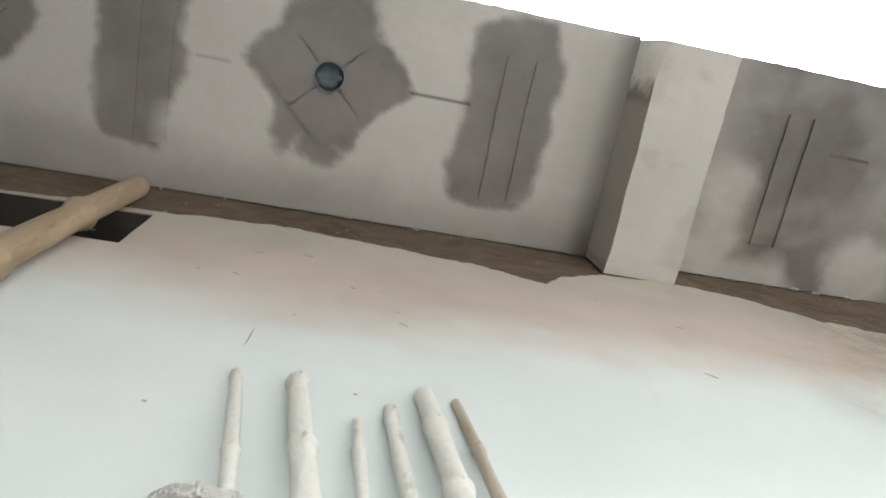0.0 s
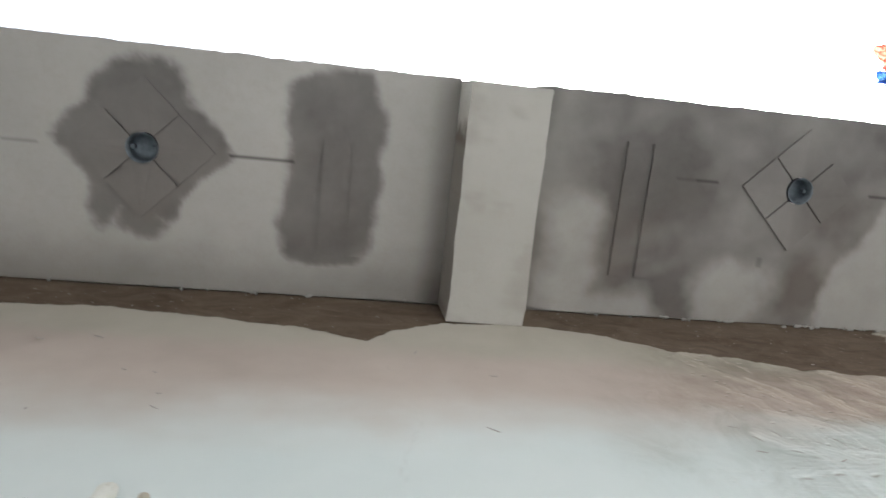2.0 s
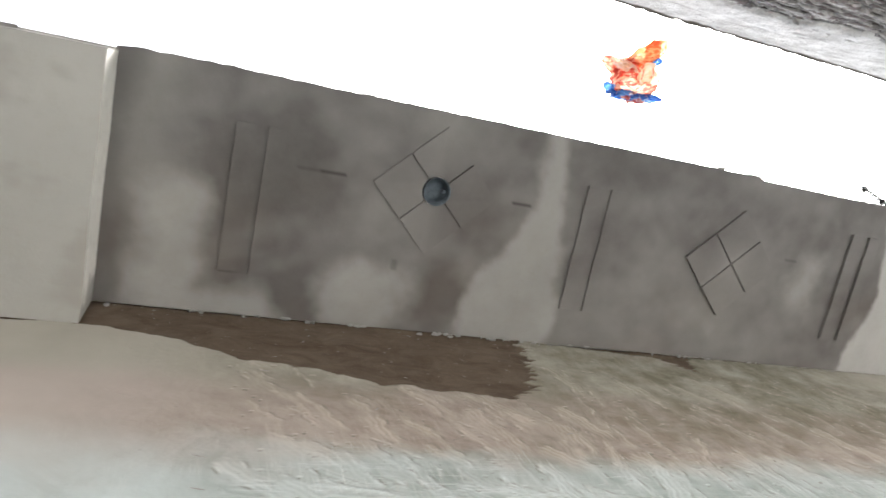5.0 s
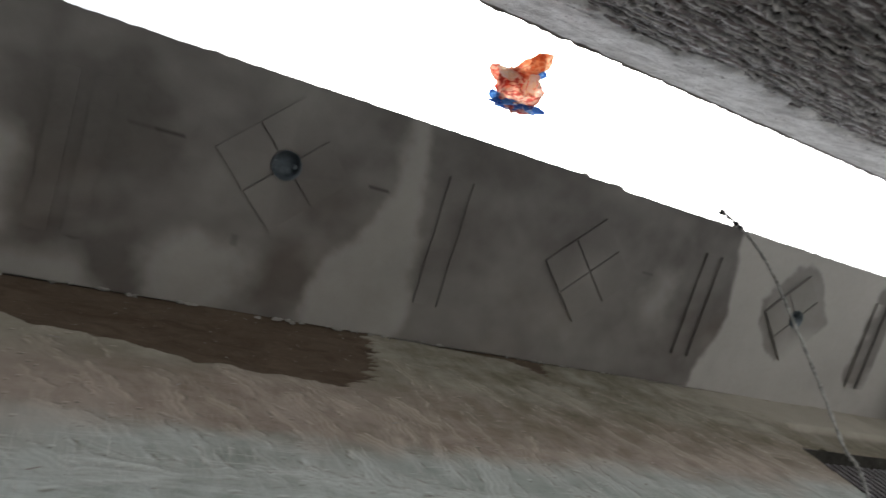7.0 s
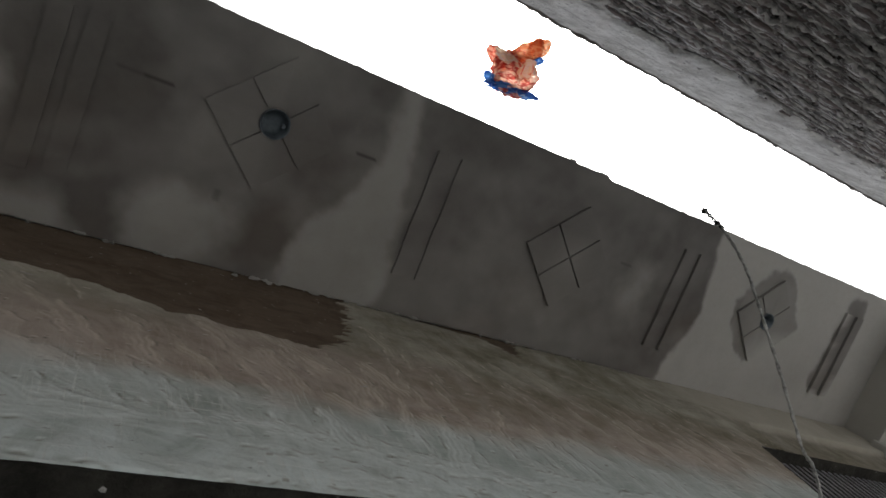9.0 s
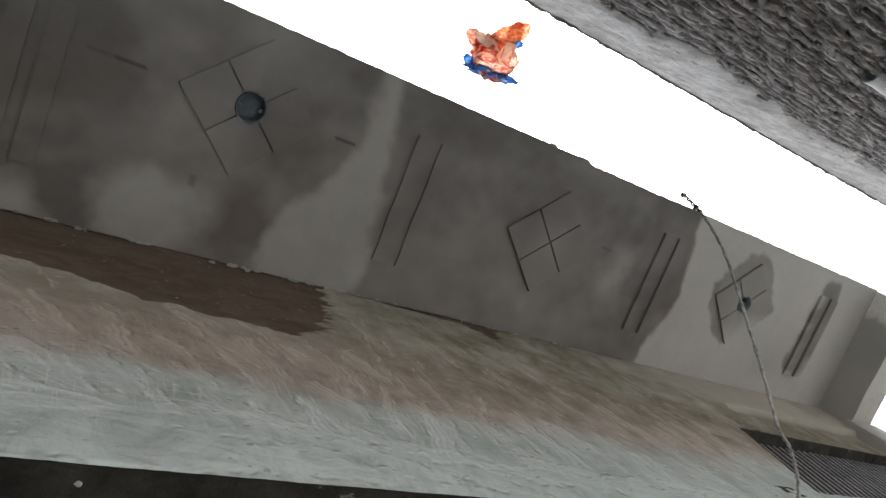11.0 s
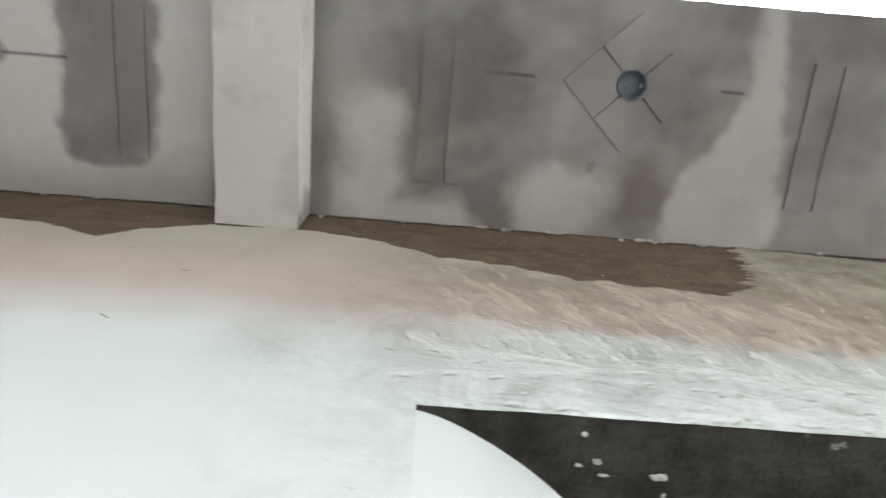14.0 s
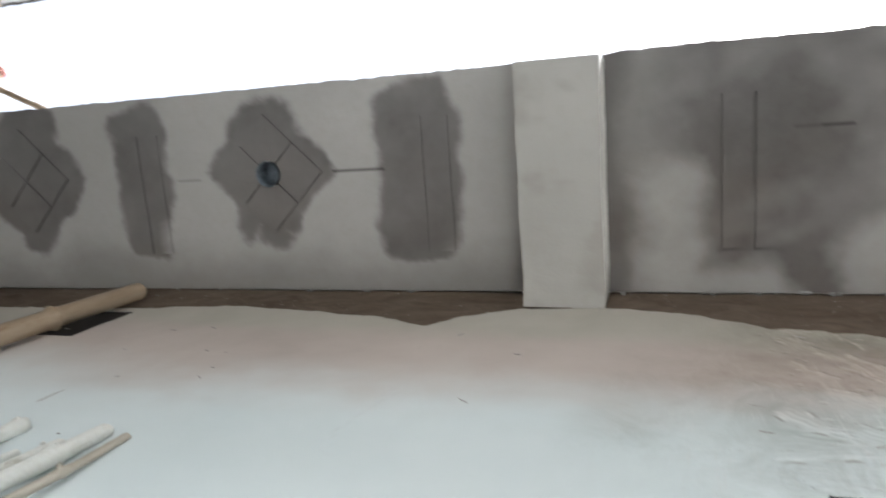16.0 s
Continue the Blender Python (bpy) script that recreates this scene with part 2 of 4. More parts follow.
SACK = plain("limed_coir", (0.62, 0.62, 0.58), (0.76, 0.76, 0.73), 25, 0.95, 0, 0.8, 0.01)


# ---------------- building helpers ----------------
def part(name, bm, material, parent=None, label="", smooth=False):
    me = bpy.data.meshes.new(name)
    bm.to_mesh(me)
    bm.free()
    return from_mesh(name, me, material, parent, label, smooth)


def from_mesh(name, me, material, parent=None, label="", smooth=False):
    me.materials.append(material)
    if smooth:
        me.polygons.foreach_set("use_smooth", [True] * len(me.polygons))
    ob = new(name, me)
    if parent is not None:
        ob.parent = parent
    if label:
        ob["label"] = label
    return ob


def box(bm, x0, x1, y0, y1, z0, z1, bevel=0.0):
    made = bmesh.ops.create_cube(bm, size=1.0)["verts"]
    for v in made:
        v.co = ((x0 + x1) / 2 + v.co.x * (x1 - x0), (y0 + y1) / 2 + v.co.y * (y1 - y0), (z0 + z1) / 2 + v.co.z * (z1 - z0))
    if bevel:
        edges = list({e for v in made for e in v.link_edges})
        bmesh.ops.bevel(bm, geom=edges, offset=bevel, segments=2, affect="EDGES", profile=0.6)


def fbm(x, y, z=0.0, octaves=4):
    return noise.fractal(Vector((x, y, z)), 0.7, 2.0, octaves)


def step(v, lo, hi):
    t = min(1.0, max(0.0, (v - lo) / (hi - lo)))
    return t * t * (3 - 2 * t)


def sheet(name, us, vs, place, keep, fields, material, parent=None, label=""):
    """A fine sheet over the lines us x vs. place gives the point, keep says which cells stay, fields give named values per point."""
    nu, nv = len(us), len(vs)
    pts = [place(u, v) for v in vs for u in us]
    faces = [(j * nu + i, j * nu + i + 1, (j + 1) * nu + i + 1, (j + 1) * nu + i) for j in range(nv - 1) for i in range(nu - 1)
             if keep((us[i] + us[i + 1]) / 2, (vs[j] + vs[j + 1]) / 2)]
    me = bpy.data.meshes.new(name)
    me.from_pydata(pts, [], faces)
    for key, f in fields.items():
        me.attributes.new(key, "FLOAT", "POINT").data.foreach_set("value", [f(u, v) for v in vs for u in us])
    me.update()
    return from_mesh(name, me, material, parent, label, True)


def lines(a, b, d, *extra):
    got = np.arange(a, b + d / 2, d).tolist()
    for e in extra:
        k = min(range(len(got)), key=lambda i: abs(got[i] - e))
        got[k] = e
    got[0], got[-1] = a, b
    return got


def rod(bm, path, radii, sides=14, cap=True):
    """A tube along the points of path."""
    rings = []
    for i, p in enumerate(path):
        p = Vector(p)
        d = (Vector(path[min(i + 1, len(path) - 1)]) - Vector(path[max(i - 1, 0)])).normalized()
        q = d.to_track_quat("Z", "Y")
        rings.append([bm.verts.new(p + q @ Vector((math.cos(a) * radii[i], math.sin(a) * radii[i], 0))) for a in (2 * math.pi * s / sides for s in range(sides))])
    for a, b in zip(rings, rings[1:]):
        for s in range(sides):
            bm.faces.new((a[s], a[(s + 1) % sides], b[(s + 1) % sides], b[s]))
    if cap:
        bm.faces.new(rings[0][::-1])
        bm.faces.new(rings[-1])


# ---------------- plan ----------------
WALL_Y, EDGE_Y, BEAM_END, SOFFIT_Z, BEAM_Z, LINTEL_Z = 1.236, 0.522, 0.533, 3.300, 3.113, 2.174
LEFT_X, RIGHT_X = -4.2, 5.69
BEAM_X = (1.100, 1.336)
OPPOSITE_Y, OPPOSITE_TOP = -0.35, 5.05
DIAMONDS = ((-0.92, 0.80, 0.0), (0.180, 0.818, 0.046), (2.285, 0.763, 0.046), (3.490, 0.849, 0.0), (4.702, 0.831, 0.042))
BARS = (-0.365, 0.752, 1.712, 2.872, 4.090, 5.290)


# ---------------- balcony underside ----------------
def diamond_sd(x, y, cx, cy, r):
    a, b = abs(x - cx), abs(y - cy)
    return (math.hypot(a, b) * 0.45 + (a + b) * 0.62) - r


def rect_sd(x, y, x0, x1, y0, y1):
    dx, dy = max(x0 + 0.07 - x, x - x1 + 0.07, 0.0), max(y0 + 0.07 - y, y - y1 + 0.07, 0.0)
    return math.hypot(dx, dy) - 0.07 if dx or dy else -0.07


def blob(x, y, cx, cy, rx, ry):
    return (math.hypot((x - cx) / rx, (y - cy) / ry) - 1) * min(rx, ry)


def damp_shade_at(x, y):
    wx = x + 0.032 * fbm(x * 6, y * 6, 1.7, 2) + 0.009 * fbm(x * 21, y * 21, 4.1)
    wy = y + 0.032 * fbm(x * 6, y * 6, 9.2, 2) + 0.009 * fbm(x * 21, y * 21, 7.3)
    grain = 0.12 * fbm(x * 4, y * 4, 3.3)
    if x < BEAM_X[0] + 0.1:
        d = min(diamond_sd(wx, wy, 0.175, 0.815, 0.262), rect_sd(wx, wy, 0.585, 0.865, 0.55, 1.125), rect_sd(wx, wy, -0.475, -0.255, 0.55, 1.125),
                diamond_sd(wx, wy, -0.92, 0.80, 0.30), rect_sd(wx, wy, -1.0, -0.80, 0.9, 1.09), blob(wx, wy, 0.070, 0.965, 0.055, 0.095), blob(wx, wy, 0.185, 0.69, 0.15, 0.135), blob(wx, wy, 0.17, 1.03, 0.06, 0.05), blob(wx, wy, -0.88, 0.6, 0.15, 0.1),
                rect_sd(wx, wy, -1.65, -1.4, 0.55, 1.12), blob(wx, wy, -2.1, 0.8, 0.3, 0.26), rect_sd(wx, wy, -2.9, -2.65, 0.55, 1.12))
        a = 1 - step(d + 0.005 * fbm(x * 45, y * 45, 2.6, 3), -0.018, 0.022)
        # mould and the shade near the wall, both painted; darker beside the beam
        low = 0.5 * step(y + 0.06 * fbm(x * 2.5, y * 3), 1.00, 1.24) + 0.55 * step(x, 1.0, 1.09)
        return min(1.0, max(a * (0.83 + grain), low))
    d = min(rect_sd(wx, wy, 1.44, 1.605, 0.86, 1.4) - 0.01, rect_sd(wx, wy, 1.46, 1.84, 1.145, 1.5), min(blob(wx, wy, 2.09, 1.17, 0.14, 0.13), blob(wx, wy, 2.16, 1.10, 0.08, 0.07), rect_sd(wx, wy, 2.0, 2.2, 1.15, 1.4)),
            blob(wx, wy, 3.87, 0.88, 0.055, 0.10))
    wedge = max(rect_sd(wx, wy, 2.40, 2.79, 0.5, 1.6), -(wx - (2.64 - 0.20 * step(wy, 0.75, 1.2)) - 0.0), wx - (2.70 + 0.09 * step(wy, 0.6, 0.95)))
    a = 0.42 + 0.58 * min(step(wedge, -0.022, 0.026), step(d + 0.02 * fbm(x * 9, y * 9, 6.6, 3), -0.055, 0.045))
    if x > 4.1:
        edge = 4.235 + 0.03 * math.sin(y * 9)
        dry = step(wx - edge, -0.012, 0.02)
        on = min(diamond_sd(wx, wy, 4.69, 0.80, 0.255), rect_sd(wx, wy, 5.215, 5.405, 0.57, 1.12) + 0.008)
        a = min(a, 1 - dry * step(on, -0.014, 0.016))
        # darker towards the end beam
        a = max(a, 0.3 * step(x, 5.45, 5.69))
    soft = 0.72 + 0.22 * step(fbm(x * 1.7, y * 2.3, 5.5), -0.5, 0.6) + grain
    # darker margin along the beam
    near = 1 - step(wx, 1.36, 1.43)
    soft = soft * (0.62 + 0.38 * step(wx, 1.42, 1.62)) * (1 - near) + 0.85 * near
    soft += 0.25 * (1 - step(blob(wx, wy, 2.36, 1.08, 0.08, 0.14), -0.06, 0.05)) + 0.2 * (1 - step(blob(wx, wy, 1.93, 1.18, 0.10, 0.10), -0.05, 0.05))
    soft += 0.24 * (1 - step(rect_sd(wx, wy, 1.60, 2.50, 0.62, 1.10), -0.06, 0.07)) * step(fbm(x * 2.1, y * 2.6, 1.4), -0.7, 0.5)
    if x > 4.5:
        soft *= 0.8
    return min(1.0, max(0.0, a * soft + 0.10 * step(fbm(x * 3, y * 3, 8.8), 0.0, 0.8)))


def rust_at(x, y):
    return (0.35 + 0.65 * step(fbm(x * 2.2, y * 3, 2.2), -0.2, 0.6)) * step(y, 0.6, 1.05)


CRACKS = ((0.42, 0.612, 0.822, 0.0012, 0.75), (1.84, 1.91, 0.762, 0.0, 0.3), (1.91, 1.99, 0.762, 0.0, 0.7), (2.55, 2.625, 0.764, 0.0, 0.7), (3.74, 3.80, 0.80, 0.0, 0.35), (-0.21, -0.11, 0.83, 0.0, 0.3), (2.185, 2.20, 1.02, 0.01, 0.3))


def crack_at(x, y):
    for x0, x1, cy, w, deep in CRACKS:
        if x0 < x < x1 and abs(y - cy - 0.12 * w * noise.noise(Vector((x * 40, 0, cy)))) < w + 0.0043:
            return deep
    return 0.0


def hole_near(x, y):
    for cx, cy, r in DIAMONDS:
        if r and math.hypot(x - cx, y - cy) < r:
            return True
    return False


def soffit_point(x, y):
    """The underside, with its points drawn onto the rims of the holes, and slightly uneven."""
    z = SOFFIT_Z + 0.0025 * fbm(x * 2.3, y * 2.3, 6)
    for cx, cy, r in DIAMONDS:
        d = math.hypot(x - cx, y - cy)
        if r and abs(d - r) < 0.0075:
            x, y = cx + (x - cx) / d * r, cy + (y - cy) / d * r
    if y <= EDGE_Y + 1e-6:
        y += 0.003 * fbm(x * 6, 0, 2) + 0.0025 * noise.noise(Vector((x * 31, 0, 3))) - 0.010 * step(x, 1.3, 1.4) * (1 - step(x, 3.50, 3.545))
    return x, y, z


FIELDS = {"damp_shade": damp_shade_at, "rust": rust_at, "crack": crack_at}
YS = lines(EDGE_Y, WALL_Y, 0.0085)
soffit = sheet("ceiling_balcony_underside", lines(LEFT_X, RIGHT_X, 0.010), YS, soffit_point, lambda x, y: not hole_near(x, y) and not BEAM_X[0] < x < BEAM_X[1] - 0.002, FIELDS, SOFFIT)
tagged(soffit, "grey cement plaster balcony underside with dark damp patches", "ceiling", kind="structure")


def relief_part(name, bm):
    """A raised piece of the same plaster, with the same damp and shade in it."""
    ob = part(name, bm, SOFFIT, soffit)
    for key, f in FIELDS.items():
        values = [0.0 if key == "crack" else f(v.co.x, v.co.y) for v in ob.data.vertices]
        ob.data.attributes.new(key, "FLOAT", "POINT").data.foreach_set("value", values)
    return ob


def diamond_relief(cx, cy, hole, half=0.206, thick=0.0105, gap=0.0030):
    """A raised square set on its corner, cut crosswise into four, round a hole where there is one."""
    bm = bmesh.new()
    u, v = Vector((1, 1, 0)).normalized(), Vector((-1, 1, 0)).normalized()
    side = half / math.sqrt(2)
    for su in (1, -1):
        for sv in (1, -1):
            r = hole + 0.001 if hole else 0
            pts = [(gap, side), (side, side), (side, gap)]
            if r:
                a0, a1 = math.asin(gap / r), math.pi / 2 - math.asin(gap / r)
                pts += [(r * math.cos(a0 + (a1 - a0) * k / 6), r * math.sin(a0 + (a1 - a0) * k / 6)) for k in range(7)]
            else:
                pts += [(gap, gap)]
            base = [bm.verts.new(Vector((cx, cy, SOFFIT_Z + 0.004)) + u * (su * a) + v * (sv * b)) for a, b in pts]
            low = [bm.verts.new(w.co + Vector((0, 0, -thick - 0.004 + 0.001 * random.random()))) for w in base]
            n = len(pts)
            bm.faces.new(low)
            for k in range(n):
                bm.faces.new((base[k], base[(k + 1) % n], low[(k + 1) % n], low[k]))
    bmesh.ops.recalc_face_normals(bm, faces=bm.faces)
    return relief_part("diamond_moulding", bm)


def bar_relief(cx, left):
    bm = bmesh.new()
    x0 = cx + (-0.053 if left else 0.037)
    box(bm, x0, x0 + 0.056, 0.657, 1.100, SOFFIT_Z - (0.0060 if cx < 1.2 else 0.0085 if cx < 3 else 0.0130), SOFFIT_Z + 0.006)
    bmesh.ops.subdivide_edges(bm, edges=[e for e in bm.edges if e.calc_length() > 0.3], cuts=14)
    for vert in bm.verts:
        vert.co.x += 0.002 * fbm(vert.co.y * 9, cx, x0)
    return relief_part("bar_moulding", bm)


for cx, cy, r in DIAMONDS:
    diamond_relief(cx, cy, r, thick=0.0090 if cx < 3 else 0.0115)
for cx in BARS:
    bar_relief(cx, True)
    bar_relief(cx, False)


def junction_box(cx, cy, r):
    """A round metal box sunk into the slab, with a lip and two lugs."""
    bm = bmesh.new()
    n, depth = 28, 0.055
    rings = [(r - 0.001, -0.016), (r - 0.004, -0.016), (r - 0.004, depth * 0.6), (r - 0.010, depth * 0.92), (r * 0.5, depth), (0.004, depth)]
    got = [[bm.verts.new((cx + math.cos(2 * math.pi * k / n) * q, cy + math.sin(2 * math.pi * k / n) * q, SOFFIT_Z + h)) for k in range(n)] for q, h in rings]
    for a, b in zip(got, got[1:]):
        for k in range(n):
            bm.faces.new((a[k], a[(k + 1) % n], b[(k + 1) % n], b[k]))
    bm.faces.new(got[-1])
    shell = part("junction_box", bm, BOX, None, "", True)
    tagged(shell, "round grey metal lamp box sunk in the ceiling plaster", "electrical box", "lamp boxes")
    for s in (1, -1):
        lug = bmesh.new()
        box(lug, cx + s * (r - 0.016) - 0.006, cx + s * (r - 0.016) + 0.006, cy - 0.006, cy + 0.006, SOFFIT_Z + 0.006, SOFFIT_Z + 0.03, 0.002)
        part("lug", lug, BOX, shell)
    return shell


for cx, cy, r in DIAMONDS:
    if r:
        junction_box(cx, cy, r)

# slab over the underside, and an unseen parapet added that darkens the lane
bm = bmesh.new()
box(bm, LEFT_X, RIGHT_X + 0.20, EDGE_Y + 0.004, WALL_Y + 0.25, SOFFIT_Z + 0.062, SOFFIT_Z + 0.16)
box(bm, LEFT_X, RIGHT_X + 0.20, EDGE_Y + 0.006, EDGE_Y + 0.05, SOFFIT_Z + 0.010, SOFFIT_Z + 0.062)
tagged(part("balcony_slab", bm, BEAM), "plain grey concrete balcony slab above the lane", "slab", kind="structure")
bm = bmesh.new()
box(bm, LEFT_X, RIGHT_X + 0.20, EDGE_Y + 0.03, EDGE_Y + 0.23, SOFFIT_Z + 0.16, 4.35)
tagged(part("wall_added_parapet", bm, BEAM), "plain plastered parapet wall, unseen, added above the balcony slab", "wall", kind="structure")


# chips of render that stick out at the slab's broken edge
chips = tagged(new("edge_chips"), "broken cement chips at the balcony edge", "cement chips")
for cx, long, out in ((3.345, 0.018, 0.010), (3.50, 0.030, 0.006), (2.62, 0.015, 0.004)):
    bm = bmesh.new()
    bmesh.ops.create_icosphere(bm, subdivisions=2, radius=1.0)
    for v in bm.verts:
        f = 1 + 0.6 * noise.noise(v.co * 2.3 + Vector((cx * 9, 0, 0)))
        v.co = Vector((cx + v.co.x * long * f, EDGE_Y - 0.008 + v.co.y * out * f, SOFFIT_Z + 0.014 + v.co.z * 0.009 * f))
    part("chip", bm, CRUMB, chips)


def cross_beam(name, x0, x1, label):
    """A downstand beam as fine faces, so that stains can lie on them."""
    holder = tagged(new(name), label, "beam", kind="structure")

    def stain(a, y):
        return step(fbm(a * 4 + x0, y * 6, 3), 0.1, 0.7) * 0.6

    def skylit(s, y, z):
        """Skylight painted paler over nearly all of one side and the other's tip."""
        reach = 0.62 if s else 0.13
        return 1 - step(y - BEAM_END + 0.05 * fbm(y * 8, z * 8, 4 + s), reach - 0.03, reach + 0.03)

    def edge_w(s, y):
        return 0.004 * fbm(y * 5, s * 3, x0)

    ys = lines(BEAM_END, WALL_Y, 0.012)
    sheet("bottom_face", lines(x0, x1, 0.012), ys, lambda x, y: (x + edge_w(x > (x0 + x1) / 2, y) * (x in (x0, x1)), y, BEAM_Z + 0.003 * fbm(x * 5, y * 5, 1)), lambda a, b: True, {"damp_shade": lambda a, b: 0.5 * stain(a, b)}, BEAM, holder)
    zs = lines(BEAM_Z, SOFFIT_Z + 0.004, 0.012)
    # the left side is stained, and darker all over than the right
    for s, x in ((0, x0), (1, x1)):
        sheet("side_face", ys, zs, lambda y, z, x=x, s=s: (x + edge_w(s, y) * (1 if z == BEAM_Z else 0.5), y, z + (0.003 * fbm(x * 5, y * 5, 1) if z == BEAM_Z else 0)), lambda a, b: True, {"damp_shade": lambda a, b, s=s: (1 - skylit(s, a, b)) * min(1.0, stain(x0, a) * 1.6 + 0.4 * (1 - s)) * (1 if x0 < 2 else 0.2), "skylit": lambda a, b, s=s: skylit(s, a, b)}, BEAM, holder)
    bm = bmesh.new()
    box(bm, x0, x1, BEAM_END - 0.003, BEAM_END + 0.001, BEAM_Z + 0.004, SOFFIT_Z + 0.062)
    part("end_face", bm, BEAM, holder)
    return holder


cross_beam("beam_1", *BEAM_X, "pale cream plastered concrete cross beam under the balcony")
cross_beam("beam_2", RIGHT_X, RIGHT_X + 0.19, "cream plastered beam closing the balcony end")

# ---------------- the washed wall ----------------
BARE = ((-4.2, 3.02), (-0.6, 3.02), (-0.2, 3.03), (0.1, 3.09), (0.41, 3.05), (0.67, 3.0), (0.858, 2.915), (0.93, 3.01), (1.09, 3.105), (1.37, 3.118), (1.6, 3.06), (1.75, 2.96), (1.94, 2.935),
        (2.1, 2.87), (2.31, 2.845), (2.46, 2.825), (2.57, 2.90), (2.66, 3.12), (2.70, 3.31), (2.9, 3.30), (3.23, 3.255), (3.355, 3.14), (3.42, 3.29), (4.4, 3.31), (6.0, 3.31))
VENT_1, VENT_2 = (-0.60, -0.205, 2.720, 2.985), (4.16, 5.50, 2.360, 2.785)
DOOR_X = (1.712, 4.02)


def bare_line(x):
    for (x0, z0), (x1, z1) in zip(BARE, BARE[1:]):
        if x0 <= x <= x1:
            return z0 + (z1 - z0) * (x - x0) / (x1 - x0)
    return 3.3


def bare_at(x, z):
    a = step(z - bare_line(x + 0.05 * fbm(x * 3, z * 45, 5) * step(x, 2.3, 2.6)) + 0.012 * fbm(x * 14, z * 14, 2), -0.006, 0.010)
    if x > 4.3:
        a = max(a, 0.22 * step(x + 0.12 * fbm(x * 7, z * 9, 1), 4.34, 4.44) * step(z, 2.77, 2.79) * step(-z, -3.035, -3.02))
    return a


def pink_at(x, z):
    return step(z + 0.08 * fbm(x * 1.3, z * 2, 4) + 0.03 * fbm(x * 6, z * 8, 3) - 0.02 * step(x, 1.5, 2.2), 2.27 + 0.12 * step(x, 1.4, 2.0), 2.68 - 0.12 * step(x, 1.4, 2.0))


def cream_at(x, z):
    return 0.9 * step(z + 0.05 * fbm(x * 2, z * 3, 14), 2.78, 2.94)


def rough_at(x, z):
    return step(x + 0.25 * fbm(x * 1.5, z * 2, 6), 1.25, 2.1)


def mould_at(x, z):
    a = step(x, 1.45, 1.8) * step(z + 0.1 * fbm(x * 3, z * 4, 7), 2.66 - 0.14 * step(x, 2.4, 3.2), 2.90 - 0.10 * step(x, 2.4, 3.2)) * (0.55 + 0.35 * step(x, 2.3, 3.2))
    a *= 1 - 0.8 * step(x, 3.9, 4.4) * step(z, 2.98, 3.05)
    return max(a, 0.45 * step(fbm(x * 1.6, z * 2.6, 21), 0.15, 0.7) * step(x, 1.6, 2.4))


STROKE_X, STROKE_Z, CELL = (0.80, 4.60), (2.150, 3.312), 0.004
NX, NZ = round((STROKE_X[1] - STROKE_X[0]) / CELL) + 1, round((STROKE_Z[1] - STROKE_Z[0]) / CELL) + 1
LIGHT, DARKER, RELIEF_MAP = np.zeros((NZ, NX)), np.zeros((NZ, NX)), np.zeros((NZ, NX))


def stroke(cx, cz, angle, length, width, light, dark, lift, bristles, rnd):
    """One pull of the brush or trowel: parallel bristle lines that thin out at the ends."""
    h = (length + width) / 2
    i0, i1 = max(0, int((cx - h - STROKE_X[0]) / CELL)), min(NX, int((cx + h - STROKE_X[0]) / CELL) + 2)
    j0, j1 = max(0, int((cz - h - STROKE_Z[0]) / CELL)), min(NZ, int((cz + h - STROKE_Z[0]) / CELL) + 2)
    if i1 <= i0 or j1 <= j0:
        return
    xx, zz = np.meshgrid(STROKE_X[0] + np.arange(i0, i1) * CELL - cx, STROKE_Z[0] + np.arange(j0, j1) * CELL - cz)
    ca, sa = math.cos(radians(angle)), math.sin(radians(angle))
    along, across = xx * ca + zz * sa, -xx * sa + zz * ca
    across = across + rnd.uniform(-1.2, 1.2) * along ** 2
    for _ in range(bristles):
        off, w = rnd.uniform(-0.5, 0.5) * width, rnd.uniform(0.0018, 0.0042) if bristles > 1 else width / 2
        s0, s1 = -length / 2 * rnd.uniform(0.5, 1.0), length / 2 * rnd.uniform(0.5, 1.0)
        body = np.clip((along - s0) / 0.02, 0, 1) * np.clip((s1 - along) / 0.03, 0, 1) * np.exp(-(((across - off) / w) ** 2))
        if rnd.random() < 0.55:
            LIGHT[j0:j1, i0:i1] = np.maximum(LIGHT[j0:j1, i0:i1], body * light * rnd.uniform(0.5, 1.0))
            RELIEF_MAP[j0:j1, i0:i1] -= body * lift
        else:
            DARKER[j0:j1, i0:i1] = np.maximum(DARKER[j0:j1, i0:i1], body * dark * rnd.uniform(0.2, 0.55))
            RELIEF_MAP[j0:j1, i0:i1] += body * lift


